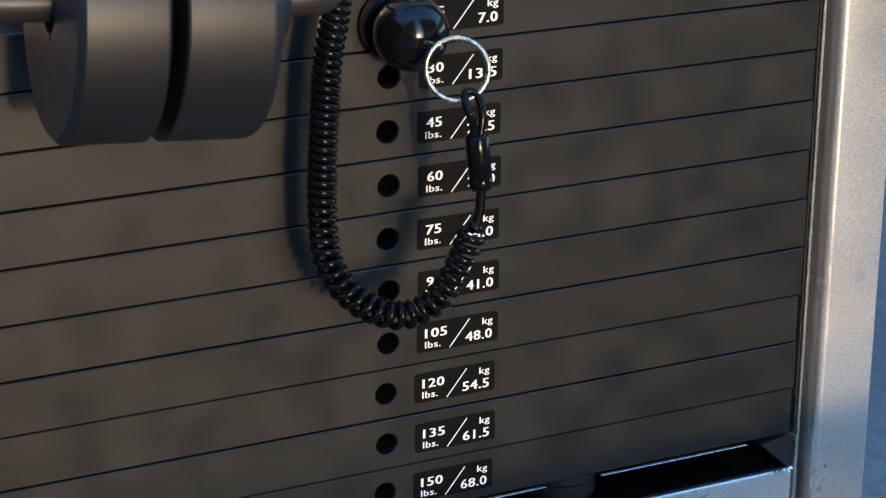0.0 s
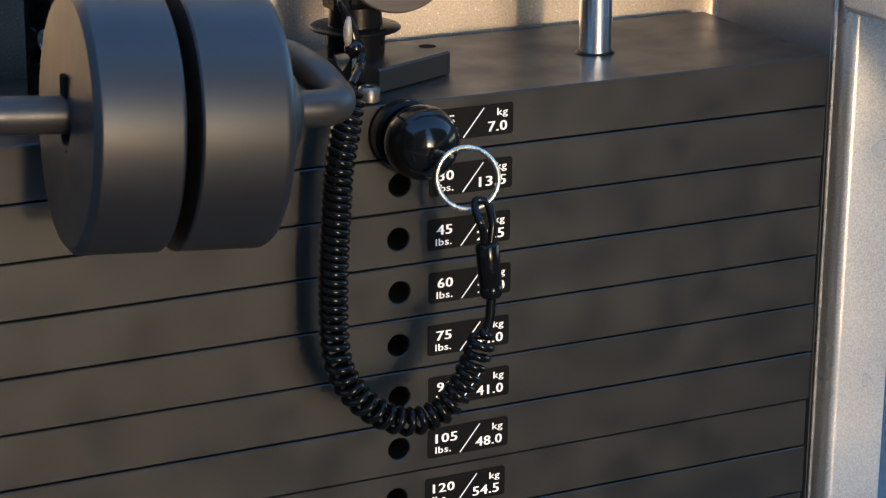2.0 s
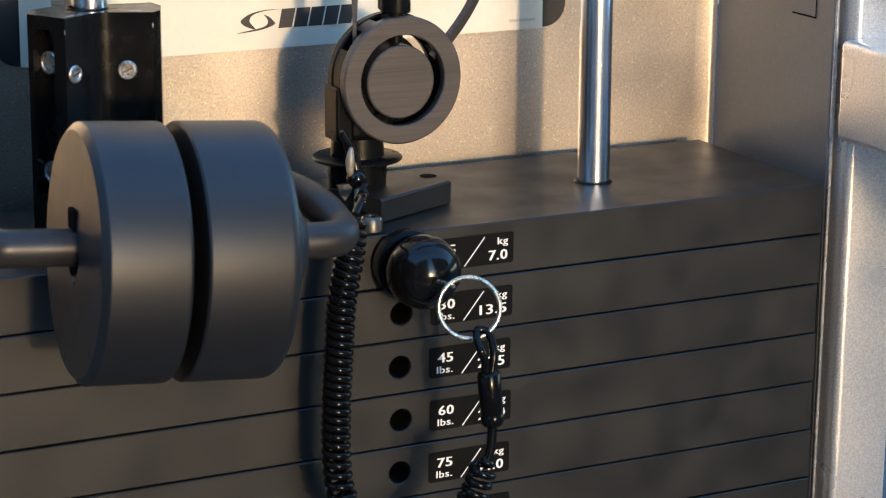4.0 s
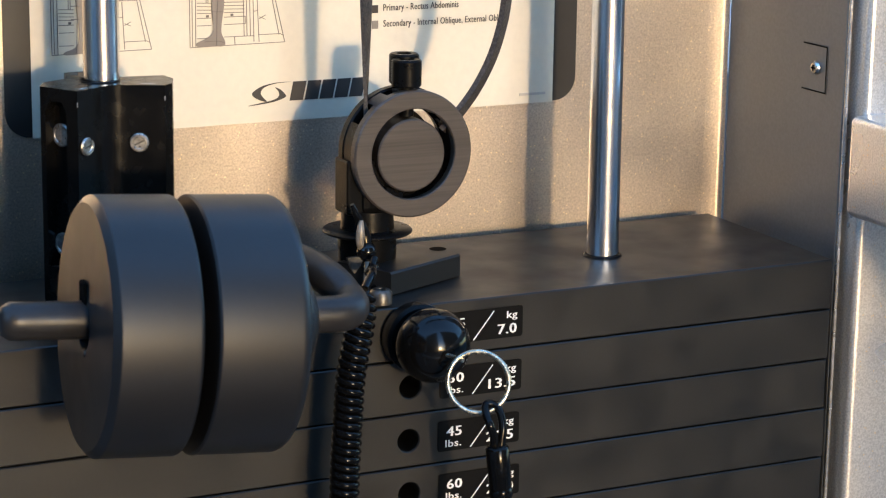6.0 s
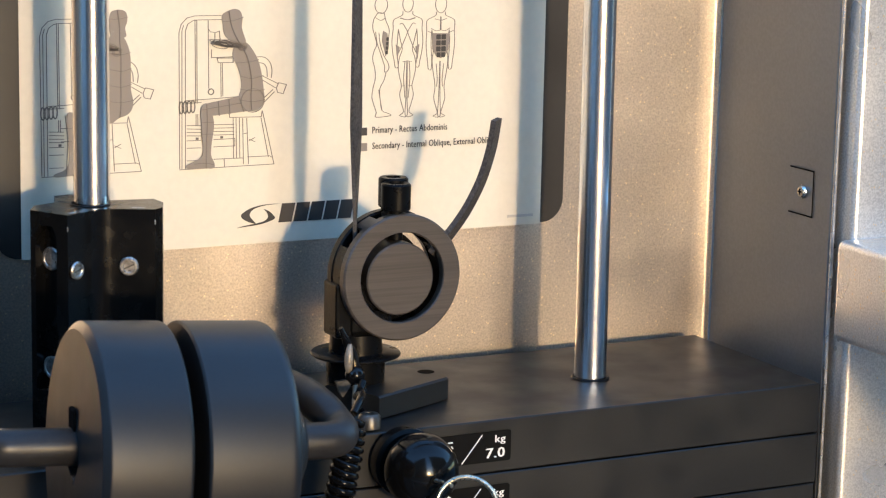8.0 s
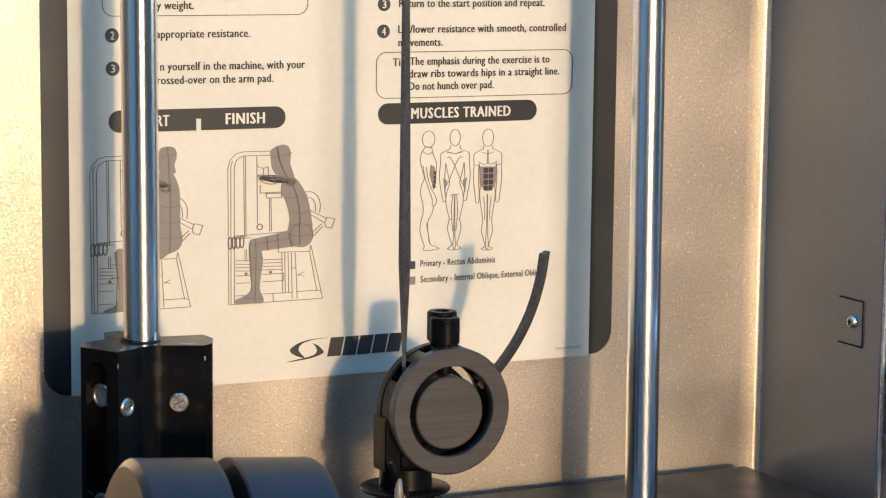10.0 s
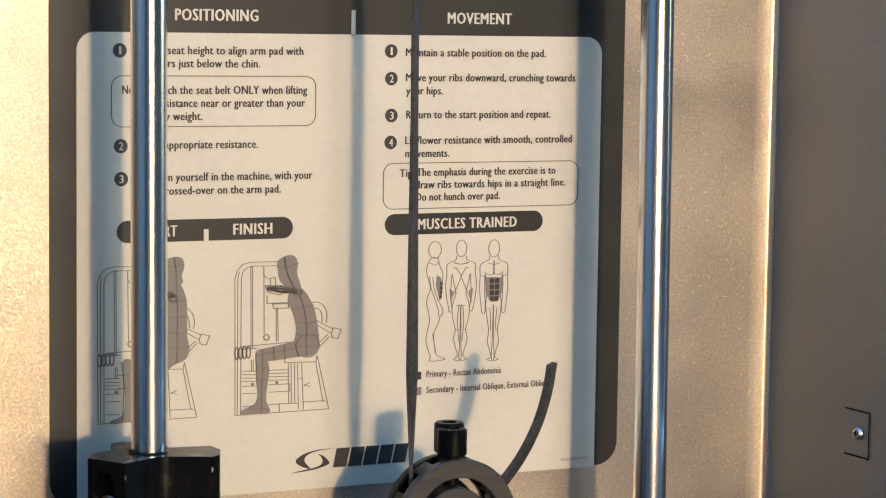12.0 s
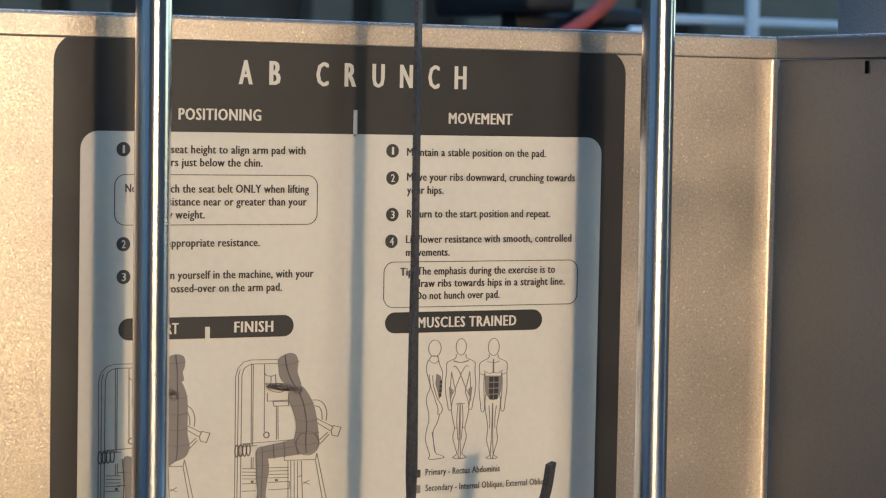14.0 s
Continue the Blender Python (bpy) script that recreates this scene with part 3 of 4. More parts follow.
    part("code_bar", stroke([(0.1055, 0.0598), (0.1176, 0.0598)], 0.0011, y2), ink_pale, t, "faint unreadable code line")
    seated_drawing(t, 0.0, y2, y3)
    seated_drawing(t, -0.0591, y2, y3, upright_pose=True)
    for n in range(3):
        standing_drawing(t, n, y2, y3)
    return t


def closed_curve(points, steps=4):
    """A smooth closed outline through points."""
    p = [Vector((x, 0, z)) for x, z in points]
    loop = curve_through([p[-1], *p, p[0], p[1]], steps)[steps:-steps]
    return [(v.x, v.z) for v in loop[:-1]]


def seated_drawing(t, dx, y2, y3, upright_pose=False):
    """A line drawing of the machine with a plain grey seated shape."""
    def q(pts, shift=dx):
        return [(x * 0.001 + shift, z * 0.001) for x, z in pts]

    def bent(pts, shift=dx):
        if len(pts) < 3:
            return q(pts, shift)
        return [(v.x, v.z) for v in curve_through([(x, 0, z) for x, z in q(pts, shift)], 4)]
    w = 0.00030
    frame_lines = (
        ((-50.1, 89.6), (-50.4, 146.1), (-49.4, 149.6), (-46.9, 152.1), (-43.6, 152.9), (-31.8, 152.8)),
        ((-47.6, 89.5), (-47.6, 146.7), (-46.6, 149.5), (-44.6, 150.8), (-42.4, 151.2), (-31.6, 151.1)),
        ((-49.1, 89.5), (-49.1, 146.8), (-48.4, 149.1)),
        ((-43.4, 151.3), (-43.1, 116.8)),
        ((-42.6, 151.2), (-42.4, 116.7)),
        ((-37.6, 150.8), (-37.3, 122.7)),
        ((-37.6, 150.8), (-37.6, 147.5), (-36.6, 146.1), (-34.3, 145.8), (-32.6, 146.4)),
        ((-32.0, 132.9), (-31.8, 119.1)),
        ((-31.3, 132.9), (-31.0, 119.3)),
        ((-50.1, 89.1), (-7.8, 89.4)),
    )
    stack_lines = (
        ((-47.1, 117.9), (-40.6, 118.1), (-23.9, 118.7)),
        ((-47.1, 116.7), (-40.6, 116.9)),
        ((-42.9, 112.0), (-42.9, 107.3)),
        ((-42.1, 112.0), (-42.1, 107.2)),
        ((-46.9, 107.5), (-40.8, 107.2)),
        ((-46.9, 106.1), (-40.8, 105.7)),
        ((-46.9, 104.6), (-40.8, 104.3)),
        ((-46.9, 103.2), (-40.8, 102.9)),
        ((-35.0, 107.3), (-26.1, 107.1)),
        ((-35.0, 105.9), (-26.1, 105.7)),
        ((-35.0, 104.5), (-26.1, 104.2)),
        ((-35.0, 103.0), (-26.1, 102.8)),
        ((-46.9, 101.1), (-40.8, 101.0)),
        ((-35.0, 101.1), (-25.6, 101.1), (-25.6, 98.0), (-35.0, 98.0)),
        ((-46.9, 98.0), (-40.8, 97.9)),
        ((-46.9, 92.7), (-41.1, 92.6)),
        ((-35.0, 92.8), (-21.7, 92.7)),
        ((-30.4, 92.7), (-30.2, 89.3)),
    )
    seat_lines = (
        ((-28.2, 112.0), (-27.9, 110.1), (-13.8, 109.8), (-13.3, 112.4)),
        ((-26.4, 109.7), (-26.1, 92.9)),
        ((-25.1, 109.7), (-24.8, 92.9)),
        ((-23.6, 109.6), (-23.3, 92.8)),
        ((-22.1, 109.5), (-21.7, 90.3)),
        ((-20.3, 109.4), (-19.4, 90.1)),
        ((-21.5, 103.0), (-20.0, 103.2)),
        ((-19.2, 100.5), (-16.6, 99.4)),
        ((-16.6, 101.1), (-19.2, 99.8)),
        ((-13.1, 111.9), (-7.8, 89.4)),
        ((-13.8, 109.3), (-10.4, 92.7)),
        ((-19.7, 93.0), (-9.9, 93.0), (-8.8, 92.4)),
    )
    arm_lines = (
        ((-16.3, 135.1), (-12.7, 134.9), (-10.1, 132.9), (-9.0, 129.5), (-9.3, 126.2)),
        ((-15.2, 132.7), (-12.7, 132.1), (-11.4, 130.1), (-11.1, 126.7)),
        ((-12.9, 126.8), (-6.4, 123.6)),
        ((-13.1, 125.2), (-7.4, 121.8)),
        ((-5.9, 123.9), (-2.3, 123.0), (-3.8, 119.2), (-6.4, 119.8), (-6.9, 121.7), (-5.9, 123.9)),
        ((-12.6, 117.7), (-8.5, 121.1)),
        ((-12.1, 116.2), (-7.9, 120.1)),
        ((-36.1, 138.7), (-36.1, 135.4), (-26.5, 135.5)),
        ((-33.6, 135.1), (-26.5, 135.0), (-26.5, 133.1), (-33.1, 133.2), (-33.6, 135.1)),
        ((-34.6, 145.5), (-34.6, 143.4)),
        ((-32.6, 146.2), (-32.3, 142.9)),
    )
    bm = bmesh.new()
    for line in frame_lines + stack_lines + seat_lines:
        stroke(q(line), w * 0.85, y2, bm)
    for line in arm_lines[:2]:
        stroke(bent(line), w, y2, bm)
    for line in arm_lines[2:]:
        stroke(q(line), w, y2, bm)
    stroke(disc_outline(-0.0363 + dx, 0.1212, 0.0012, seg=14), 0.00045, y2, bm, closed=True)
    for x, z in ((-0.0424, 0.1018), (-0.0315, 0.1019)):
        sheet(rounded(x - 0.0006 + dx, x + 0.0006 + dx, z - 0.0005, z + 0.0005, 0.0001, ""), y2, bm=bm)
    for n in range(4):
        stroke(disc_outline(-0.0494 + n * 0.0017 + dx, 0.1150 + n * 0.0001, 0.0009, 0.0025, 14), 0.0005, y2, bm, closed=True)
    drawing = part("start_drawing" if upright_pose else "finish_drawing", bm, line_ink, t, "fine line drawing of the exercise machine")
    layer = [y2]

    def shape(nm, outline):
        layer[0] -= 0.0002
        part(nm, sheet(closed_curve(outline), layer[0], 0.0002), ink_grey, drawing)

    if upright_pose:
        shapes = (
            ((-80.0, 154.8), (-77.6, 156.1), (-74.7, 156.0), (-73.0, 154.6), (-72.8, 151.3), (-73.7, 148.6), (-73.3, 145.3), (-77.2, 144.1), (-79.8, 145.6), (-80.5, 149.5)),
            ((-80.6, 144.7), (-75.2, 145.4), (-72.8, 142.0), (-71.6, 137.3), (-71.4, 130.6), (-71.4, 123.6), (-70.4, 118.1), (-71.9, 114.0), (-76.3, 112.1), (-81.7, 112.1)),
            ((-98.8, 114.0), (-96.1, 115.0), (-94.7, 112.4), (-94.5, 103.7), (-95.3, 95.6), (-94.3, 90.9), (-96.3, 89.4), (-103.5, 88.9), (-104.2, 90.1), (-99.6, 91.9), (-97.9, 95.8), (-98.1, 103.9)),
        )
        contours = (
            ((-80.0, 152.5), (-76.2, 152.6), (-72.8, 153.2)),
            ((-77.1, 156.1), (-76.2, 149.4), (-76.2, 144.0), (-75.7, 136.6), (-75.8, 127.3), (-75.8, 117.9), (-76.3, 112.3)),
            ((-80.6, 138.6), (-75.7, 138.0), (-71.8, 138.7)),
            ((-80.6, 132.1), (-75.7, 131.2), (-71.4, 132.2)),
            ((-80.6, 125.6), (-75.8, 124.7), (-71.4, 125.7)),
            ((-80.7, 119.1), (-75.8, 118.4), (-70.7, 119.1)),
            ((-99.5, 114.0), (-98.6, 104.0), (-99.2, 89.8)),
            ((-101.4, 108.8), (-95.7, 108.7)),
            ((-101.2, 103.4), (-96.2, 103.4)),
        )
        pad, knob = (-82.0, 141.0, 7.0), (-77.5, 139.0)
    else:
        shapes = (
            ((-31.6, 152.8), (-29.1, 154.6), (-26.0, 155.4), (-23.5, 154.4), (-22.5, 151.5), (-22.7, 147.2), (-20.9, 141.0), (-25.0, 140.0), (-29.0, 143.0), (-30.8, 145.6), (-31.3, 149.0)),
            ((-25.2, 141.6), (-21.1, 141.5), (-17.8, 138.0), (-15.2, 133.1), (-13.7, 127.3), (-12.9, 121.5), (-12.6, 117.2), (-14.1, 113.9), (-17.2, 112.4), (-21.3, 112.8), (-23.9, 114.9), (-24.1, 118.7), (-23.1, 122.5), (-23.4, 126.8), (-24.9, 131.6), (-27.0, 136.5)),
        )
        shapes += (
            ((-22.3, 118.9), (-28.0, 118.2), (-33.5, 117.3), (-38.1, 116.5), (-40.6, 115.2), (-41.1, 112.9), (-40.1, 111.4), (-36.1, 111.2), (-28.4, 111.8), (-22.3, 112.4), (-18.2, 113.2)),
            ((-41.1, 114.5), (-38.6, 116.6), (-36.6, 113.6), (-35.5, 109.7), (-35.3, 106.4), (-36.0, 101.7), (-36.5, 97.9), (-36.5, 94.5), (-35.0, 91.1), (-35.5, 89.2), (-39.6, 89.2), (-46.9, 89.4), (-47.6, 90.9), (-44.1, 92.3), (-41.1, 94.1), (-40.1, 97.1), (-40.6, 101.9), (-40.8, 106.7)),
        )
        contours = (
            ((-31.6, 150.4), (-27.0, 150.7), (-22.5, 152.0)),
            ((-28.8, 154.6), (-27.3, 147.6), (-23.9, 141.1), (-20.9, 136.2), (-19.3, 130.4), (-18.5, 124.7), (-18.8, 119.4), (-18.5, 113.2)),
            ((-25.7, 133.1), (-19.6, 133.3), (-15.5, 134.1)),
            ((-23.4, 127.3), (-18.3, 126.3), (-13.4, 127.3)),
            ((-23.6, 122.0), (-18.3, 121.1), (-12.9, 121.5)),
            ((-24.1, 117.5), (-18.2, 116.5), (-12.6, 117.2)),
            ((-33.5, 117.3), (-33.0, 111.3)),
            ((-28.7, 118.0), (-28.2, 111.8)),
            ((-23.9, 118.2), (-22.1, 112.4)),
            ((-40.6, 114.0), (-31.0, 115.2), (-23.4, 116.1)),
            ((-40.9, 108.8), (-35.5, 108.6)),
            ((-40.8, 103.8), (-35.8, 103.6)),
            ((-38.6, 116.1), (-38.3, 108.9), (-38.6, 100.6), (-38.8, 89.4)),
            ((-44.1, 91.4), (-38.6, 91.5), (-35.3, 90.6)),
        )
        pad, knob = (-29.8, 140.9, 7.8), (-22.7, 139.6)
    for nm, outline in zip(("head_shape", "body_shape", "thigh_shape", "shin_shape") if not upright_pose else ("head_shape", "body_shape", "shin_shape"), shapes):
        shape(nm, q(outline, 0.0))
    front = layer[0] - 0.0003
    for line in contours:
        part("contour_line", stroke(bent(line, 0.0), 0.00028, front), line_ink, drawing)
    if not upright_pose:
        part("contour_line", stroke(disc_outline(-0.0180, 0.1170, 0.0052, 0.0050, 20), 0.00024, front, closed=True), line_ink, drawing)
    # the padded arm rest, drawn as overlapping loops
    bm = bmesh.new()
    x, z, half = pad
    rng = random.Random(7)
    for n in range(9):
        wide = half * rng.uniform(0.45, 1.0)
        cx, cz = x + (half - wide) * rng.uniform(-0.9, 0.9), z + rng.uniform(-0.7, 0.6)
        stroke(disc_outline(cx * 0.001, cz * 0.001, wide * 0.001, rng.uniform(0.5, 1.7) * 0.001, 20, -0.14 + rng.uniform(-0.10, 0.10)), 0.00026, front, bm, closed=True)
    for r in (0.0019, 0.0012):
        stroke(disc_outline(knob[0] * 0.001, knob[1] * 0.001, r, r * 0.85, 16), 0.00028, front, bm, closed=True)
    part("arm_pad", bm, line_ink, drawing)


def standing_drawing(t, n, y2, y3):
    """A plain outlined standing shape with its marked patch."""
    w = 0.00024
    mid, head, lines = (
        (None, (0.0413, 0.1555, 0.0030, 0.0036), (
            ((39.5, 151.9), (37.9, 149.5), (37.4, 146.1), (38.5, 142.2), (39.4, 138.7), (38.1, 135.6), (37.6, 132.4), (38.7, 128.2), (39.0, 124.0), (38.0, 120.2), (37.5, 116.0), (38.6, 112.3), (39.7, 109.3), (39.5, 107.3), (46.5, 107.7), (45.1, 108.8), (42.4, 110.1), (41.5, 114.6), (41.2, 119.5), (43.1, 123.1), (44.1, 126.8)),
            ((42.7, 152.3), (43.6, 148.8), (45.2, 145.1), (45.0, 141.4), (44.8, 136.5), (43.7, 133.6)),
            ((38.8, 144.1), (39.6, 139.2), (41.0, 135.5), (42.4, 131.7), (43.3, 129.3), (43.3, 126.8), (44.6, 127.0), (45.4, 128.7), (44.6, 131.2), (42.9, 133.7), (41.0, 139.1), (40.4, 143.6)),
            ((38.7, 150.2), (41.1, 148.9), (43.0, 149.8)),
            ((39.5, 151.9), (40.8, 152.3), (42.7, 151.8)),
            ((40.7, 119.1), (41.5, 114.6), (42.4, 110.1)),
        )),
        (0.0540, (0.0540, 0.1558, 0.0025, 0.0036), (
            ((51.6, 152.5), (51.4, 151.0), (49.0, 149.9), (47.1, 148.7), (47.1, 145.0), (46.6, 140.1), (47.0, 135.2), (47.8, 131.5), (48.4, 128.5), (49.8, 128.7), (49.5, 131.4), (49.1, 136.4), (49.3, 141.3), (49.6, 144.9)),
            ((49.6, 144.9), (50.7, 140.0), (51.6, 136.3), (50.3, 132.6), (49.8, 128.5), (50.6, 124.0), (51.5, 120.3), (50.7, 116.6), (51.9, 112.1), (52.7, 109.1), (50.8, 107.5), (54.4, 107.3), (54.3, 114.0), (54.2, 121.4), (54.1, 130.8)),
            ((54.2, 143.1), (56.4, 138.1), (58.7, 134.0)),
            ((50.6, 149.8), (54.1, 148.9), (57.7, 149.6)),
            ((50.3, 147.1), (51.7, 147.3), (54.2, 143.5)),
            ((53.0, 130.8), (52.5, 123.9), (53.2, 115.3)),
            ((51.5, 120.3), (52.9, 120.5)),
            ((51.9, 130.9), (54.4, 131.2)),
        )),
        (0.0699, (0.0699, 0.1553, 0.0027, 0.0038), (
            ((67.7, 151.9), (67.5, 150.5), (64.8, 149.3), (63.1, 147.9), (63.2, 143.7), (63.0, 138.8), (63.3, 134.6), (63.9, 130.4), (64.3, 127.4), (65.6, 127.1), (65.9, 130.3), (65.5, 135.7), (65.4, 140.7), (65.7, 144.1)),
            ((65.7, 144.1), (66.6, 139.4), (66.6, 135.2), (66.1, 131.3), (66.5, 127.0), (67.4, 122.0), (67.7, 118.8), (67.2, 114.6), (68.4, 110.3), (69.0, 107.8), (67.0, 106.6), (70.4, 106.5), (70.3, 113.2), (70.1, 120.7), (70.0, 130.6)),
            ((65.4, 144.9), (67.6, 143.8), (70.1, 144.2)),
            ((70.0, 149.9), (70.1, 144.2)),
            ((67.0, 149.0), (70.0, 148.2)),
            ((68.1, 129.4), (68.7, 123.2), (68.5, 119.5)),
            ((63.7, 143.7), (65.4, 143.1)),
        )),
    )[n]
    bm = stroke(disc_outline(head[0], head[1], head[2], head[3], 22), w, y2, closed=True)
    for line in lines:
        pts = [(x * 0.001, z * 0.001) for x, z in line]
        if len(pts) > 2:
            pts = [(v.x, v.z) for v in curve_through([(x, 0, z) for x, z in pts], 3)]
        stroke(pts, w, y2, bm)
        if mid is not None:
            stroke([(2 * mid - x, z) for x, z in pts], w, y2, bm)
    drawing = part("outline_drawing", bm, line_ink, t, "fine outline of a plain standing shape")

    def patch(nm, pts, y, mat):
        part(nm, sheet([(x * 0.001, z * 0.001) for x, z in pts], y), mat, drawing)
    if n == 2:
        patch("grey_patch", ((65.7, 142.9), (74.2, 142.6), (73.7, 135.8), (72.2, 132.9), (70.0, 131.9), (67.8, 132.9), (66.1, 135.8)), y3, ink_grey)
        for c in range(4):
            for s in (-1, 1):
                x, narrow = mid + s * 0.00125, 0.0003 * max(0, c - 2)
                part("dark_patch", sheet(rounded(x - 0.0010 + narrow * (s < 0), x + 0.0010 - narrow * (s > 0), 0.1401 - c * 0.0026, 0.1423 - c * 0.0026, 0.0004, seg=3), y3 - 0.0004), ink, drawing)
    elif n == 0:
        patch("grey_patch", ((42.3, 144.5), (44.2, 143.4), (44.7, 140.2), (44.3, 135.3), (43.7, 133.6), (42.9, 136.6), (41.8, 140.3)), y3, ink_grey)
        for c in range(4):
            part("dark_patch", sheet(rounded(0.0437 - c * 0.0001, 0.0447 - c * 0.0001, 0.1401 - c * 0.0019, 0.1417 - c * 0.0019, 0.0003, seg=3), y3 - 0.0004), ink, drawing)
    else:
        for s in (-1, 1):
            part("grey_patch", sheet([(mid + s * x, z) for x, z in ((0.0056, 0.1384), (0.0038, 0.1373), (0.0049, 0.1320))], y3), ink_grey, drawing)


placard()


# ---- carrier block on the guide rod, bar and add-on weights ----
def carrier_block():
    """A lobed extrusion: two front lobes with a V-shaped valley between them, slanted flanks and a rear lobe."""
    cx, cy, z0, z1, e = -0.1082, 0.0463, 0.0004, 0.0887, 0.0040
    t = thing("carrier_block", "tall black anodised carrier block clamped round the guide rod", "carrier block")
    front_left, front_right, flank_left, flank_right = (-17.4, -20.6), (17.4, -19.0), (-26.8, -4.5), (25.6, -5.5)
    valley = [(-8.8, -15.9), (-6.8, -14.3), (-4.6, -13.1), (-2.2, -12.4), (0.2, -12.2), (2.6, -12.7), (5.0, -13.8)]
    outline = [front_left, *valley, front_right, (21.6, -15.6), flank_right, (24.8, 3.2), (8.8, 5.6), (4.0, 20.0), (-2.8, 24.0), (-9.0, 22.5), (-12.0, 9.0), (-22.6, 4.0), flank_left]
    plan = [(cx + x * 0.001, cy + y * 0.001) for x, y in outline]
    bm = bmesh.new()
    low = [bm.verts.new((x, y, z0)) for x, y in plan]
    high = [bm.verts.new((x, y, z1 - e)) for x, y in plan]
    count = len(plan)
    for i in range(count - 1):
        bm.faces.new((low[i], low[i + 1], high[i + 1], high[i]))
    bm.faces.new(low[::-1])
    # the slanted flank has a long pocket for its screws
    a, b = Vector((*plan[-1], 0)), Vector((*plan[0], 0))
    inward = Vector((-(b - a).y, (b - a).x, 0)).normalized()
    rim, floor_of = [], []
    for f, z in ((0.13, 0.020), (0.70, 0.020), (0.70, 0.0800), (0.58, 0.0836), (0.25, 0.0836), (0.13, 0.0800)):
        p = a.lerp(b, f) + Vector((0, 0, z))
        rim.append(bm.verts.new(p))
        floor_of.append(bm.verts.new(p + inward * 0.0055))
    lo_a, lo_b, hi_b, hi_a = low[-1], low[0], high[0], high[-1]
    for quad in ((lo_a, lo_b, rim[1], rim[0]), (lo_b, hi_b, rim[2], rim[1]), (hi_b, hi_a, rim[4], rim[3], rim[2]), (hi_a, lo_a, rim[0], rim[5], rim[4])):
        bm.faces.new(quad)
    for i in range(6):
        j = (i + 1) % 6
        bm.faces.new((rim[i], rim[j], floor_of[j], floor_of[i]))
    bm.faces.new(floor_of)
    cap = bm.faces.new(high)
    bmesh.ops.inset_region(bm, faces=[cap], thickness=0.0028)
    for v in cap.verts:
        v.co.z = z1
    body = part("body", bm, block_black, t)
    smooth(body, 24)
    # added dark ring stands for the shade in the rod's hole
    smooth(part("rod_hole_shade", lathe([(0, 0.0070), (0.0006, 0.0072), (0.0004, 0.0078), (0, 0.0080)], (-0.1101, cy, z1), (0, 0, 1), 36), satin_black, t))

    def on_face(a, b, f, out=0.0):
        """A place f of the way along a face from a to b, and the face's outward way."""
        a, b = Vector(a) * 0.001, Vector(b) * 0.001
        d = (b - a).normalized()
        n = Vector((d.y, -d.x))
        p = a.lerp(b, f) + n * out
        return Vector((cx + p.x, cy + p.y, 0)), Vector((n.x, n.y, 0)), Vector((d.x, d.y, 0))

    faces = ((front_left, valley[0], 0.42, 0.0674, 0.0035, 0.30), (valley[-1], front_right, 0.27, 0.0668, 0.0037, 0.45), (flank_left, front_left, 0.33, 0.0702, 0.0045, None),
             (front_left, valley[0], 0.42, 0.0170, 0.0035, 0.8), (valley[-1], front_right, 0.27, 0.0165, 0.0037, 1.2), (flank_left, front_left, 0.33, 0.0281, 0.0045, None))
    for a, b, f, z, r, slot in faces:
        p, n, d = on_face(a, b, f, 0.0002 if slot is not None else -0.0052)
        at = p + Vector((0, 0, z))
        s = smooth(part("screw", lathe([(0, 0.0), (0, r - 0.0002), (0.0007, r), (0.0012, r - 0.0005), (0.0012, r - 0.0013), (0.0009, r - 0.0016), (0.0009, 0.0)], at, n, 28), bolt_steel, t, "worn steel screw head"))
        if slot is not None:
            along_slot = d * math.cos(slot) + Vector((0, 0, math.sin(slot)))
            across = n.cross(along_slot)
            bm = bmesh.new()
            rows = [[bm.verts.new(at + along_slot * (sx * 0.0021) + across * (sy * 0.0003) + n * o) for sx, sy in ((-1, -1), (1, -1), (1, 1), (-1, 1))] for o in (0.0008, 0.00098)]
            bm.faces.new(rows[1])
            for i in range(4):
                j = (i + 1) % 4
                bm.faces.new((rows[0][i], rows[0][j], rows[1][j], rows[1][i]))
            part("drive_slot", bm, dull_zinc, s)
    # anodising rubbed bright along the upper edges
    def edge(a, b, f0, f1, z_a, z_b, r):
        a3, b3 = Vector((cx + a[0] * 0.001, cy + a[1] * 0.001, z_a)), Vector((cx + b[0] * 0.001, cy + b[1] * 0.001, z_b))
        pts = [a3.lerp(b3, f0 + (f1 - f0) * k / 6) for k in range(7)]
        smooth(part("rubbed_edge", tube(pts, [r * w for w in (0.15, 0.6, 1.0, 0.5, 0.9, 0.65, 0.15)], 8), bolt_steel, t, "anodising rubbed down to bare metal"), 60)
    rim = z1 - e
    edge((-16.0, -16.9), (-8.0, -12.9), 0.02, 0.60, z1, z1, 0.00036)
    edge((-16.0, -16.9), (-8.0, -12.9), 0.62, 0.98, z1, z1, 0.00020)
    edge((8.0, -10.9), (16.2, -15.6), 0.20, 0.90, z1, z1, 0.00020)
    edge(front_left, front_left, 0.0, 1.0, rim - 0.0002, rim - 0.0022, 0.00030)
    edge(front_right, front_right, 0.0, 1.0, rim, rim - 0.0020, 0.00030)
    edge(flank_right, flank_right, 0.0, 1.0, rim - 0.012, rim - 0.019, 0.00018)
    return t


carrier_block()

BAR_MID = Vector((-0.1145, -0.0610, 0.0199))
BAR_WAY = Vector((1.0, -0.09, -0.062)).normalized()


def along(d, lift=0.0):
    """The place d metres along the bar, towards the bend."""
    return BAR_MID + BAR_WAY * d + Vector((0, 0, lift))


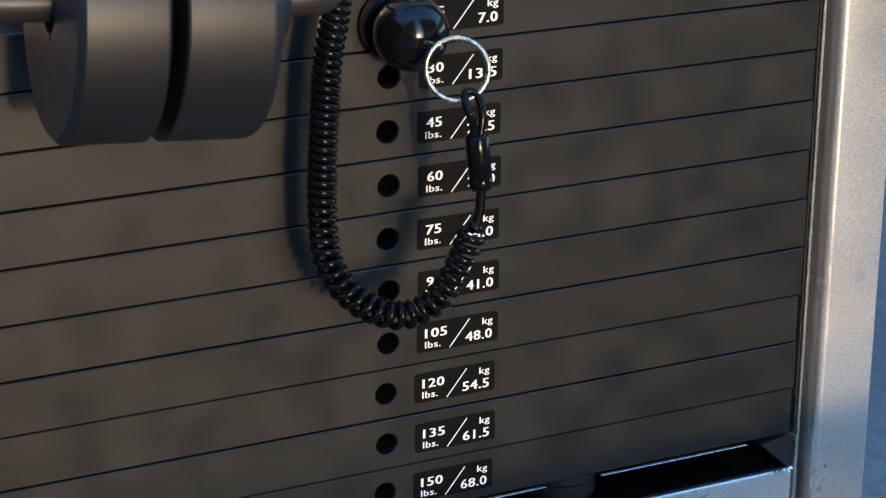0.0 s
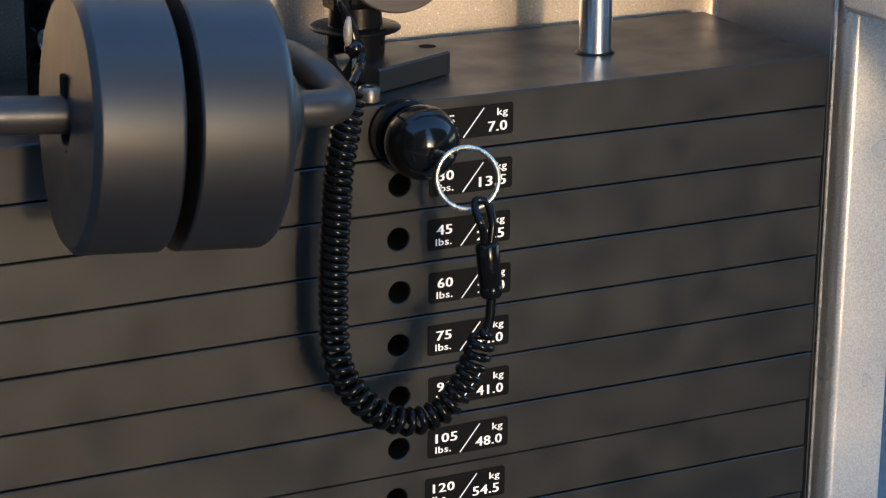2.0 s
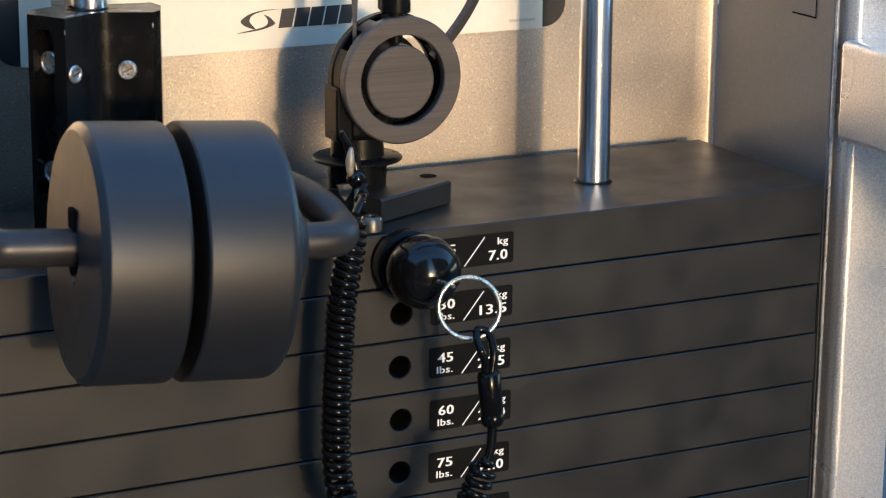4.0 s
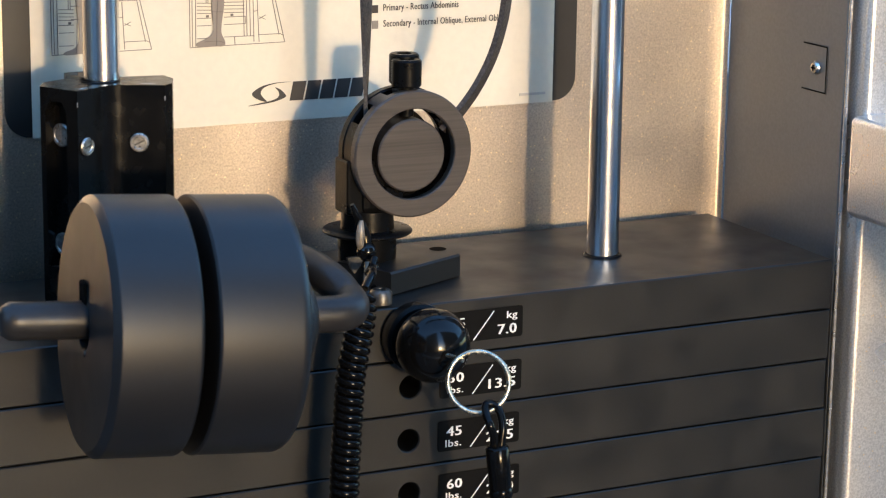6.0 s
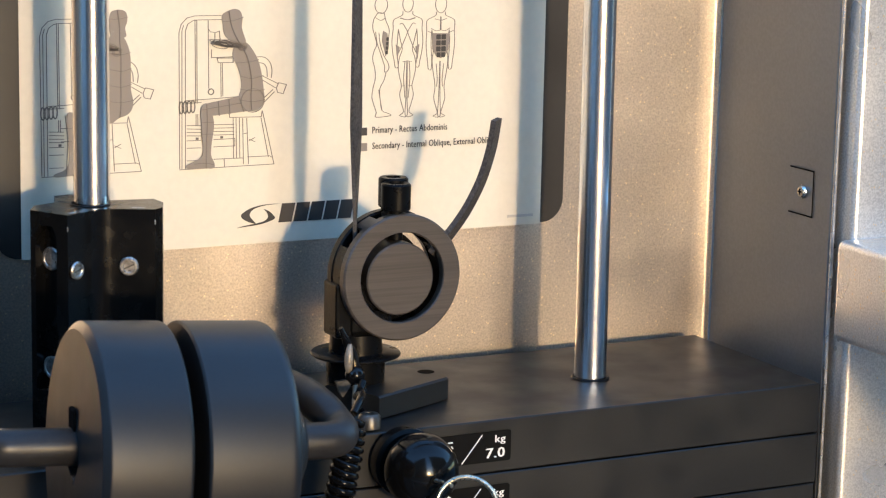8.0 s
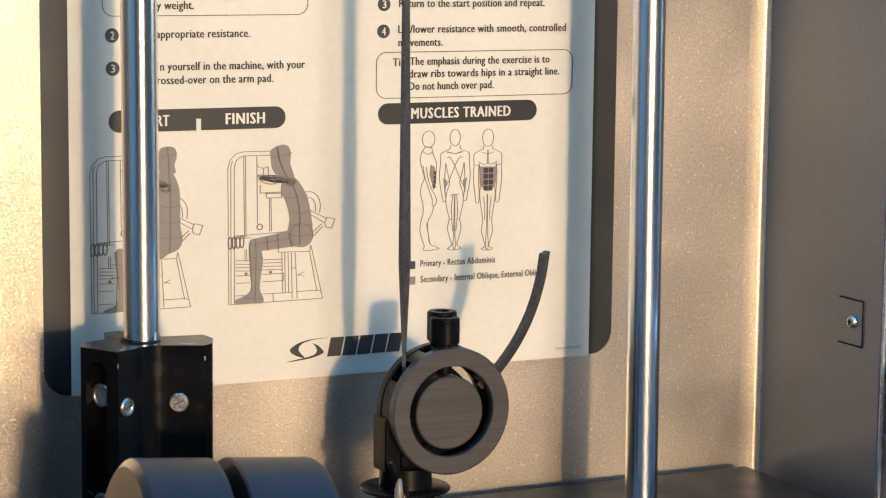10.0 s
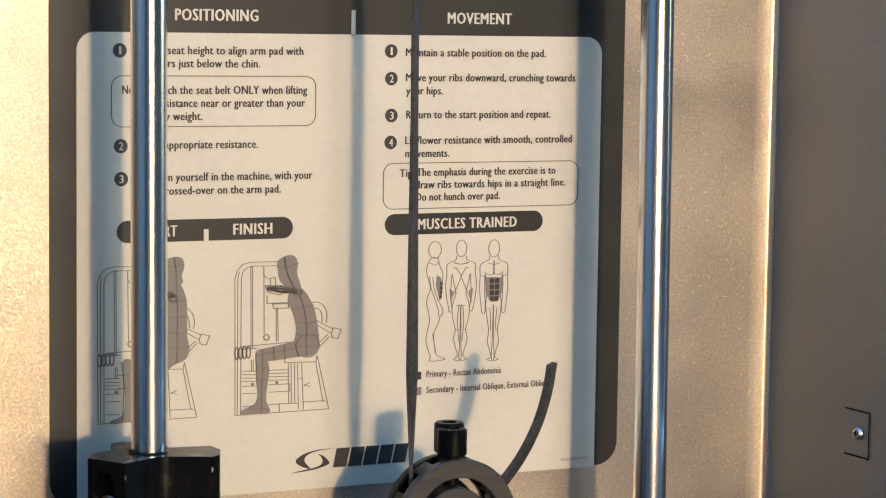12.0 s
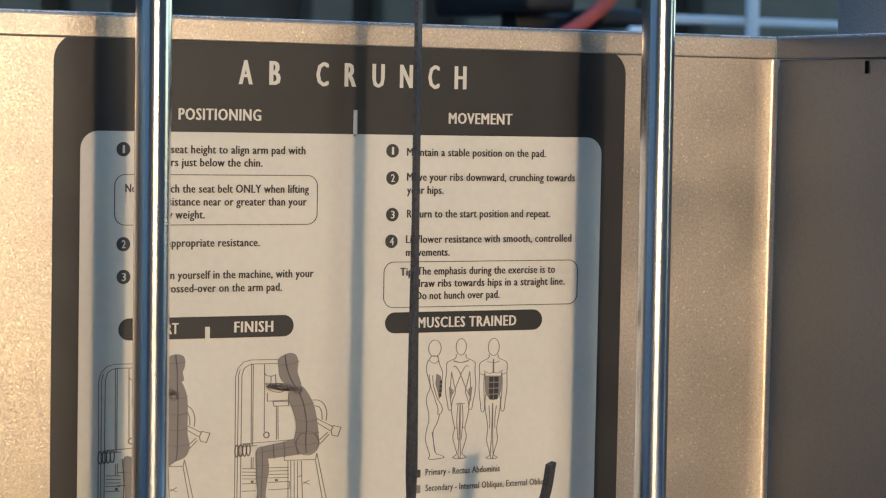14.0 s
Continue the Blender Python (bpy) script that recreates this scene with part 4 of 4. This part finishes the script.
def weight_bar():
    t = thing("add_on_weight_bar", "black bent round steel bar holding the add-on weights", "weight bar")
    pts = [along(d, 0.0025) for d in (-0.0625, -0.040, -0.005, 0.030, 0.0490)]
    e = along(0.0570, 0.0025)
    for dx, dy, dz in ((0.0010, 0.0010, 0.0004), (0.0048, 0.0050, 0.0014), (0.0056, 0.0110, 0.0026)):
        pts.append(e + Vector((dx, dy, dz)))
    pts += [Vector(q) for q in ((-0.0540, -0.0450, 0.0260), (-0.0570, -0.0270, 0.0285), (-0.0660, -0.0080, 0.0300), (-0.0800, 0.0060, 0.0300), (-0.0930, 0.0220, 0.0300), (-0.0995, 0.0370, 0.0300))]
    line = curve_through(pts, 5)
    line = [line[0] - BAR_WAY * 0.0035, line[0] - BAR_WAY * 0.0026] + line
    rs = [0.0028, 0.0050] + [0.0066] * (len(line) - 2)
    smooth(part("bar", tube(line, rs, 24), bar_black, t), 60)
    smooth(part("shoulder", lathe([(0, 0.0066), (0, 0.0205), (0.0040, 0.0200), (0.0080, 0.0178), (0.0110, 0.0145), (0.0130, 0.0105), (0.0138, 0.0066)], along(0.0310, 0.001), BAR_WAY, 48), disc_black, t, "rounded black shoulder collar"), 70)
    return t


weight_bar()


def add_on_weight(d, width, chamfer, round_edge):
    t = thing("add_on_weight", "round black steel add-on weight hanging on the bar", "weight disc", "add-on weights")
    R, b, e = 0.0452, chamfer, round_edge
    prof = [(0, 0.0085), (0, R - b - 0.0004), (b * 0.12, R - b), (b * 0.92, R - b * 0.08), (b * 1.1, R)]
    prof += [(width - e + e * math.sin(radians(a)), R - e + e * math.cos(radians(a))) for a in range(0, 91, 15)]
    prof += [(width, 0.0085), (0, 0.0085)]
    smooth(part("disc", lathe(prof, along(d), BAR_WAY, 128), disc_black, t), 22)
    n = along(d, 0.0075)
    part("keyway", box(n.x - 0.0006, n.x + 0.010, n.y - 0.0030, n.y + 0.0030, n.z, n.z + 0.0085, 0.0005, 1), dark_void, t, "dark keyway notch above the bore")
    return t


outer_disc = add_on_weight(-0.0370, 0.0304, 0.0024, 0.0016)
smooth(part("grub_screw", lathe([(0, 0.0), (0, 0.0016), (0.0006, 0.0014), (0.0008, 0.0)], (-0.1519, -0.0600, 0.0135), -BAR_WAY, 16), dull_zinc, outer_disc, "tiny dull grub screw"))
add_on_weight(-0.0015, 0.0327, 0.0008, 0.0042)



# ---- belt, belt clamp and anchor on the top plate ----
def anchor_lug():
    t = thing("anchor_lug", "flat black steel anchor lug bolted on the top weight plate", "anchor plate")
    cy, thick, wide, c = 0.0463, 0.0095, 0.0290, 0.0042
    u, v = Vector((0.910, 0.4146)), Vector((-0.4146, 0.910))
    tip = Vector((0.0415, 0.0362))
    flat = [(-0.0465, 0.0), *[(-c + c * math.sin(radians(a)), c - c * math.cos(radians(a))) for a in range(0, 91, 15)],
            *[(-c + c * math.cos(radians(a)), wide - c + c * math.sin(radians(a))) for a in range(0, 91, 15)], (-0.0465, wide)]
    bm = bmesh.new()
    rings = []
    for z, inset in ((0.0003, 0), (thick - 0.0008, 0), (thick, 0.0008)):
        ring = []
        for a, b in flat:
            a -= inset if a > -0.02 else 0
            b += inset if b < wide / 2 else -inset
            p = tip + u * a + v * b
            ring.append(bm.verts.new((p.x, p.y, z)))
        rings.append(ring)
    for p, q in zip(rings, rings[1:]):
        for k in range(len(p)):
            bm.faces.new((p[k], p[(k + 1) % len(p)], q[(k + 1) % len(p)], q[k]))
    bm.faces.new(rings[0])
    bm.faces.new(rings[-1])
    smooth(part("bar", bm, plate_black, t), 35)
    part("bolt_hole", lathe([(0, 0.0), (0, 0.0036)], (0.0342, 0.0464, thick + 0.00015), (0, 0, 1), 28), dark_void, t, "dark open bolt hole")
    smooth(part("bolt_head", lathe([(0.0, 0.0), (0.0, 0.0044), (0.0046, 0.0044), (0.0058, 0.0034), (0.0058, 0.0020), (0.0046, 0.0018), (0.0046, 0.0)], (-0.0098, 0.0070, 0.0003), (0, 0, 1), 28), dull_zinc, t, "round dull zinc bolt head"))
    smooth(part("threaded_neck", lathe([(-0.0095, 0.0114), (0, 0.0118), (0.0092, 0.0122), (0.0098, 0.0140), (0.0101, 0.0178), (0.0106, 0.0184), (0.0111, 0.0184), (0.0116, 0.0178), (0.0119, 0.0110), (0.0199, 0.0105), (0.0199, 0.0)], (0.0020, cy, 0.0098), (0, 0, 1), 40), satin_black, t, "black neck with a thin round flange"))
    return t


anchor_lug()

CLAMP = (0.0168, 0.0340, 0.0530)


def belt_clamp():
    cx, cy, cz = CLAMP
    t = thing("belt_clamp", "round dark steel belt clamp drum with two cap screws", "belt clamp")
    R = 0.0260
    ring = [(0, 0.0188), (0, R - 0.0007), (0.0007, R), (0.0042, R), (0.0048, R - 0.0006), (0.0048, 0.0188), (0.0006, 0.0184), (0, 0.0188)]
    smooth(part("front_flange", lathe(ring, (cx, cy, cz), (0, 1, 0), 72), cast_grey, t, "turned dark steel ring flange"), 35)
    # same steel as the front flange, blackened to stand for shade behind it
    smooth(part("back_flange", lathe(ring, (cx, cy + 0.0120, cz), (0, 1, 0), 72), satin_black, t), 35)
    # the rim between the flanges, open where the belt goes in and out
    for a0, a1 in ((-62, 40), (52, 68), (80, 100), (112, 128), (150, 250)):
        bm = bmesh.new()
        rows = []
        n = max(2, int((a1 - a0) / 6))
        for k in range(n + 1):
            a = radians(a0 + (a1 - a0) * k / n)
            rows.append([bm.verts.new((cx + math.cos(a) * r, y, cz + math.sin(a) * r)) for r, y in ((0.0188, cy + 0.0047), (0.0256, cy + 0.0047), (0.0256, cy + 0.0121), (0.0188, cy + 0.0121))])
        for p, q in zip(rows, rows[1:]):
            for k in range(4):
                bm.faces.new((p[k], p[(k + 1) % 4], q[(k + 1) % 4], q[k]))
        bm.faces.new(rows[0])
        bm.faces.new(rows[-1])
        # side and lower arcs go black for the shade inside the ring
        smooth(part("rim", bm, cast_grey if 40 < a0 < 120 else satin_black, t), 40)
    smooth(part("back_web", lathe([(0, 0), (0, 0.0208), (0.0008, 0.0208), (0.0008, 0)], (cx - 0.0034, cy + 0.0172, cz - 0.0030), (0, 1, 0), 56), satin_black, t), 35)
    smooth(part("drum", lathe([(0, 0), (0, 0.0143), (0.0005, 0.0149), (0.017, 0.0149), (0.017, 0)], (cx - 0.0003, cy + 0.0015, cz - 0.0008), (0, 1, 0), 56), cast_grey, t, "turned dark drum core"), 35)
    for dx, dy, top in ((-0.0012, 0.0052, 0.0380), (0.0012, 0.0128, 0.0392)):
        smooth(part("cap_screw", lathe([(0.0150, 0.0030), (0.0270, 0.0030), (0.0270, 0.0056), (0.0276, 0.0061), (top - 0.0007, 0.0061), (top, 0.0054), (top, 0.0032), (top - 0.003, 0.0030), (top - 0.003, 0.0)], (cx + dx, cy + dy, cz), (0, 0, 1), 28), satin_black, t, "black socket-head cap screw"), 35)
    part("stem", box(-0.0098, 0.0075, 0.0395, 0.0530, 0.0285, 0.0510, 0.0012), satin_black, t, "black upright stem plate")
    part("saddle", box(-0.0040, 0.0150, 0.0375, 0.0480, 0.0285, 0.0400, 0.0030), satin_black, t)
    return t


belt_clamp()


def drive_belt():
    t = thing("drive_belt", "narrow black woven drive belt wound on the clamp drum", "belt")
    cx, cy, cz = CLAMP
    def ribbon(line, across, half_w, half_n):
        """A flat band along a line; across gives the band's width direction at each point."""
        bm = bmesh.new()
        rings = []
        for i, p in enumerate(line):
            d = (line[min(i + 1, len(line) - 1)] - line[max(i - 1, 0)]).normalized()
            w = across(i / (len(line) - 1), d)
            w = (w - d * w.dot(d)).normalized()
            nrm = d.cross(w)
            rings.append([bm.verts.new(p + w * a * half_w + nrm * b * half_n) for a, b in ((-1, -1), (1, -1), (1, 1), (-1, 1))])
        for a, b in zip(rings, rings[1:]):
            for k in range(4):
                bm.faces.new((a[k], a[(k + 1) % 4], b[(k + 1) % 4], b[k]))
        bm.faces.new(rings[0])
        bm.faces.new(rings[-1])
        return bm

    top = 0.57
    run = [Vector((0.0008, 0.0455 + 0.006 * (top - (top - cz) * k / 40) , top - (top - cz - 0.010) * k / 40)) for k in range(41)]

    def twist(f, d):
        turn = 52 if f < 0.70 else 52 - 14 * (f - 0.70) / 0.20 if f < 0.90 else 38 + 34 * (f - 0.90) / 0.10
        return Vector((math.cos(radians(turn)), math.sin(radians(turn)), 0))

    part("belt_run", ribbon(run, twist, 0.0040, 0.0007), belt_black, t)
    tail = curve_through([(0.0335, 0.0415, 0.0600), (0.0390, 0.0402, 0.0665), (0.0465, 0.0380, 0.0775), (0.0522, 0.0355, 0.0905), (0.0552, 0.0330, 0.1040), (0.0563, 0.0312, 0.1160)], 6)
    part("belt_tail", ribbon(tail, lambda f, d: d.cross(Vector((0, -1, 0))) * 0.72 + Vector((0, 0.69, 0)), 0.0038, 0.0011), belt_black, t, "free belt end curving upwards")


drive_belt()


# ---- selector pin, split ring and coiled lanyard ----
def selector_pin():
    t = thing("selector_pin", "glossy black ball-knob selector pin pushed into the stack", "selector pin")
    c = Vector((0.0006, -0.0185, -0.0114))
    r = 0.0146
    prof = [(-r * math.cos(radians(a)), r * math.sin(radians(a))) for a in range(0, 181, 6)]
    smooth(part("knob", lathe(prof, c, (0, 1, 0), 64), gloss_black, t), 80)
    smooth(part("shank", lathe([(0, 0.0), (0, 0.0043), (0.05, 0.0043), (0.05, 0)], (0, -0.008, -0.0111), (0, 1, 0), 24), zinc, t, "zinc pin shank"))
    smooth(part("collar", lathe([(0, 0.0), (0, 0.0122), (0.0012, 0.0136), (0.0062, 0.0136), (0.0074, 0.0126), (0.0074, 0.0)], (0.0002, -0.0082, -0.0114), (0, 1, 0), 40), satin_black, t))
    hole = c + Vector((-0.0018, -0.0144, 0.0002))
    smooth(part("eyelet", lathe([(-0.001, 0.0), (-0.001, 0.0013), (0.0006, 0.0014), (0.0006, 0.0)], hole, (-0.12, -0.99, 0.0), 16), dark_void, t))
    return t


selector_pin()


def split_ring():
    t = thing("split_ring", "bright steel split key ring through the selector knob", "key ring")
    c = Vector((0.0067, -0.0455, -0.0195))
    u = Vector((0.90, -0.42, 0.0)).normalized()
    v = Vector((0.10, 0.26, 0.96)).normalized()
    for off, r in ((-0.0006, 0.0115), (0.0006, 0.0116)):
        n = u.cross(v).normalized()
        pts = [c + n * off + (u * math.cos(a) + v * math.sin(a)) * r for a in (2 * math.pi * k / 64 for k in range(64))]
        smooth(part("coil", tube(pts, 0.0009, 10, closed=True), ring_steel, t), 80)
    link = curve_through([(-0.0012, -0.0320, -0.0112), (0.0000, -0.0345, -0.0113), (0.0008, -0.0385, -0.0112), (0.0016, -0.0425, -0.0112)], 5)
    smooth(part("link", tube(link, 0.0009, 8), ring_steel, t, "short bright wire link"), 80)


split_ring()


def lanyard():
    t = thing("coiled_lanyard", "glossy black coiled cord lanyard from the ring to the anchor lug", "lanyard")
    spine = curve_through([(-0.0300, -0.0220, 0.0150), (-0.0343, -0.0260, -0.0009), (-0.0374, -0.0265, -0.0157), (-0.0391, -0.0270, -0.0373), (-0.0404, -0.0275, -0.0592), (-0.0403, -0.0280, -0.0817),
                           (-0.0383, -0.0300, -0.0951), (-0.0314, -0.0330, -0.1067), (-0.0218, -0.0380, -0.1134), (-0.0122, -0.0430, -0.1144), (-0.0026, -0.0480, -0.1084), (0.0049, -0.0520, -0.0944),
                           (0.0080, -0.0550, -0.0825), (0.0093, -0.0560, -0.0767)], 24)
    total = [0.0]
    for a, b in zip(spine, spine[1:]):
        total.append(total[-1] + (b - a).length)
    pitch_start, r = 0.00330, 0.0044
    pts, turn, k = [], 0.0, 0
    step = 0.00335 / 14
    s, ref = 0.0, Vector((0, 1, 0))
    while s < total[-1]:
        while k < len(total) - 2 and total[k + 1] < s:
            k += 1
        f = (s - total[k]) / (total[k + 1] - total[k])
        p = spine[k].lerp(spine[k + 1], f)
        d = (spine[min(k + 2, len(spine) - 1)] - spine[max(k - 1, 0)]).normalized()
        side = d.cross(ref).normalized()
        grow = min(1.0, s / 0.004, (total[-1] - s) / 0.004)
        pts.append(p + (side * math.cos(turn) + ref * math.sin(turn)) * r * max(0.15, grow))
        bend = min(1.0, max(0.0, (s / total[-1] - 0.40) / 0.15))
        turn += 2 * math.pi * step / (pitch_start * (1 + 0.38 * bend))
        s += step
    smooth(part("coil", tube(pts, 0.00155, 8), cord_black, t), 80)
    end = spine[-1]
    y = -0.056
    strand = curve_through([end + Vector((0, 0, -0.002)), (0.0112, y, -0.0730), (0.0117, y, -0.0680), (0.0120, y, -0.0625)], 5)
    smooth(part("strand", tube(strand, 0.0019, 10), cord_black, t), 80)
    foot = Vector((0.0121, y, -0.0640))
    axis = Vector((0.0097, y, -0.0420)) - foot
    L = axis.length
    smooth(part("crimp_sleeve", lathe([(0, 0.0018), (0.0004, 0.0036), (0.0022, 0.0046), (0.0045, 0.0045), (0.0052, 0.0041), (0.0058, 0.0045), (L - 0.001, 0.0045), (L, 0.0037), (L, 0.0)], foot, axis, 28), cord_black, t, "moulded black crimp sleeve"), 60)
    loop = curve_through([(0.0086, y, -0.0425), (0.0076, y - 0.001, -0.0372), (0.0060, y - 0.001, -0.0330), (0.0060, y + 0.002, -0.0302), (0.0078, y + 0.006, -0.0276), (0.0102, y + 0.006, -0.0273), (0.0124, y + 0.004, -0.0296), (0.0125, y + 0.001, -0.0350), (0.0112, y, -0.0425)], 6)
    smooth(part("loop", tube(loop, 0.0016, 10), cord_black, t), 80)
    # upper end: clip with a bright horn, tied to the bolt on the lug
    top = spine[0]
    up = curve_through([top, (-0.0220, -0.012, 0.0190), (-0.0150, 0.008, 0.0130), (-0.0090, 0.018, 0.0120), (-0.0060, 0.0215, 0.0150)], 6)
    smooth(part("tail_strand", tube(up, 0.0016, 8), cord_black, t), 80)
    return t


lanyard()


def swivel_clip():
    t = thing("swivel_clip", "small black and bright swivel clip tied beside the clamp", "clip", at=(0.0030, 0.0080, -0.0018))
    c, r = Vector((-0.0091, 0.0210, 0.0178)), 0.0041
    prof = [(-r * math.cos(radians(a)), r * math.sin(radians(a))) for a in range(0, 181, 12)]
    smooth(part("ball", lathe(prof, c, (0, 0, 1), 32), gloss_black, t), 80)
    horn = curve_through([(-0.0088, 0.0225, 0.0200), (-0.0096, 0.0228, 0.0250), (-0.0114, 0.0225, 0.0297), (-0.0136, 0.0215, 0.0337), (-0.0156, 0.0210, 0.0377)], 6)
    smooth(part("horn", tube(horn, [0.0030 - 0.0021 * (i / (len(horn) - 1)) ** 1.2 for i in range(len(horn))], 14), gloss_black, t, "black tapered horn"), 80)
    cheek = curve_through([(-0.0120, 0.0205, 0.0190), (-0.0126, 0.0196, 0.0225), (-0.0126, 0.0194, 0.0262), (-0.0118, 0.0203, 0.0310)], 5)
    smooth(part("cheek", tube(cheek, [0.0004 + 0.0014 * math.sin(math.pi * (i + 0.5) / len(cheek)) ** 0.6 for i in range(len(cheek))], 14), worn_cream, t, "worn cream-plated cheek"), 80)
    bm = bmesh.new()
    wing = [(-0.0178, 0.0161), (-0.0140, 0.0163), (-0.0104, 0.0158), (-0.0122, 0.0125), (-0.0147, 0.0094), (-0.0163, 0.0118)]
    sheet(wing, 0.0200, 0.0018, bm)
    part("wing", bm, dull_zinc, t, "flat dull steel wing")
    strand = curve_through([(-0.0086, 0.0205, 0.0150), (-0.0091, 0.0192, 0.0105), (-0.0104, 0.0180, 0.0056)], 6)
    smooth(part("fork", tube(strand, [0.0013 + 0.0005 * math.sin(math.pi * i / (len(strand) - 1)) for i in range(len(strand))], 12), worn_cream, t, "curved cream-plated fork"), 80)
    strand = curve_through([(-0.0064, 0.0212, 0.0150), (-0.0052, 0.0195, 0.0098), (-0.0060, 0.0180, 0.0050), (-0.0080, 0.0165, 0.0036)], 6)
    smooth(part("fork", tube(strand, 0.0011, 12), gloss_black, t, "curved black fork"), 80)


swivel_clip()


# ---- distance behind the shroud ----
# dark and pale renders of the unseen walls that shape the light
sky_block_plaster = material("dark_sky_block_render", (0.075, 0.070, 0.064), 0.9, stain=0.25, stain_size=0.8)
bounce_plaster = material("pale_bounce_wall_render", (0.46, 0.45, 0.46), 0.9, stain=0.2, stain_size=0.9)
backdrop_wall = material("far_grey_green_wall", (0.055, 0.043, 0.027), 0.9, stain=0.5, stain_size=0.9)
backdrop_column = material("far_grey_column", (0.145, 0.118, 0.080), 0.9, stain=0.3, stain_size=1.5)
far_white = material("far_white_paint", (0.80, 0.81, 0.80), 0.6, stain=0.1, stain_size=2)
far_pale = material("far_pale_grey_paint", (0.55, 0.54, 0.50), 0.6, stain=0.1, stain_size=2)
far_red = material("far_red_pad", (0.42, 0.07, 0.05), 0.6, stain=0.1, stain_size=5)
far_black = material("far_black_pad", (0.012, 0.012, 0.014), 0.6, stain=0.2, stain_size=5)


def far_wall():
    t = tagged(new("far_wall"), "grey-green far wall of the yard behind the machine", "wall", kind="structure")
    # its height above the view keeps low sky off the weight discs
    part("wall_sheet", box(-8, 14, 8.0, 8.2, 0.0, 6.0, 0.02), backdrop_wall, t)
    for x, x2 in ((1.98, 2.15), (2.26, 2.42), (3.24, 3.42), (3.55, 3.74), (3.92, 4.72), (5.05, 5.90), (6.6, 7.1)):
        part("column", box(x, x2, 7.85, 7.995, 0.0, 6.0, 0.02), backdrop_column, t)
    # invented wall out of view: pale part lights the rods, dark part blocks sky
    t = tagged(new("bounce_wall"), "added unseen pale wall that brightens the rods' reflections", "wall", kind="structure")
    part("wall_sheet", box(-6.2, -6.0, -5.99, 0.4, 0.0, 3.0, 0.02), bounce_plaster, t)
    part("sky_block_sheet", box(-6.2, -6.0, 0.41, 7.99, 0.0, 6.0, 0.02), sky_block_plaster, t, "added unseen dark stretch that keeps sky light off the discs")
    # invented walls behind the camera cut the fill, with a gap for the sun
    for name, x0, x1 in (("sky_block_wall", 1.0, 14.0), ("sky_block_wall", -8.0, -0.95)):
        t = tagged(new(name), "added unseen tall dark wall blocking low sky beside the sun's path", "wall", kind="structure")
        part("wall_sheet", box(x0, x1, -6.2, -6.0, 0.0, 9.0, 0.02), sky_block_plaster, t)


far_wall()


def far_bench():
    """A padded machine standing behind: black pads, a red bolster, a pale end cap."""
    t = tagged(new("far_exercise_machine"), "blurred exercise machine with black pads and a red bolster", "exercise machine")
    y = 2.6
    smooth(part("pad", box(1.405, 1.50, y, y + 0.35, 1.122, 1.20, 0.012, 3), far_black, t), 60)
    smooth(part("pad", box(1.545, 1.640, y, y + 0.35, 1.102, 1.132, 0.010, 3), far_black, t), 60)
    smooth(part("bolster", tube([(1.455, y - 0.02, 1.080), (1.500, y - 0.02, 1.106), (1.540, y - 0.02, 1.136), (1.575, y - 0.02, 1.18)], 0.012, 14), far_red, t), 60)
    smooth(part("end_cap", box(1.585, 1.655, y - 0.03, y - 0.005, 1.050, 1.103, 0.008, 3), far_white, t), 60)
    part("stand", box(1.44, 1.60, y + 0.10, y + 0.16, 0.0, 1.124, 0.005), far_black, t)


far_bench()


def far_rack():
    """A pale rack with rails and a post."""
    t = tagged(new("far_rack"), "blurred pale steel rack with rails", "rack")
    y = 4.2
    part("rail", box(2.65, 3.75, y, y + 0.05, 1.184, 1.205, 0.004), far_white, t)
    part("rail", box(2.65, 3.75, y, y + 0.05, 1.085, 1.115, 0.004), far_pale, t)
    part("rail", box(2.65, 3.75, y, y + 0.05, 0.45, 0.50, 0.006), backdrop_column, t)
    part("post", box(2.868, 2.902, y - 0.022, y - 0.004, 0.0, 1.9, 0.006), far_white, t)
    for x in (2.65, 3.70):
        part("upright", box(x, x + 0.05, y + 0.055, y + 0.105, 0.0, 1.2, 0.006), backdrop_column, t)


far_rack()
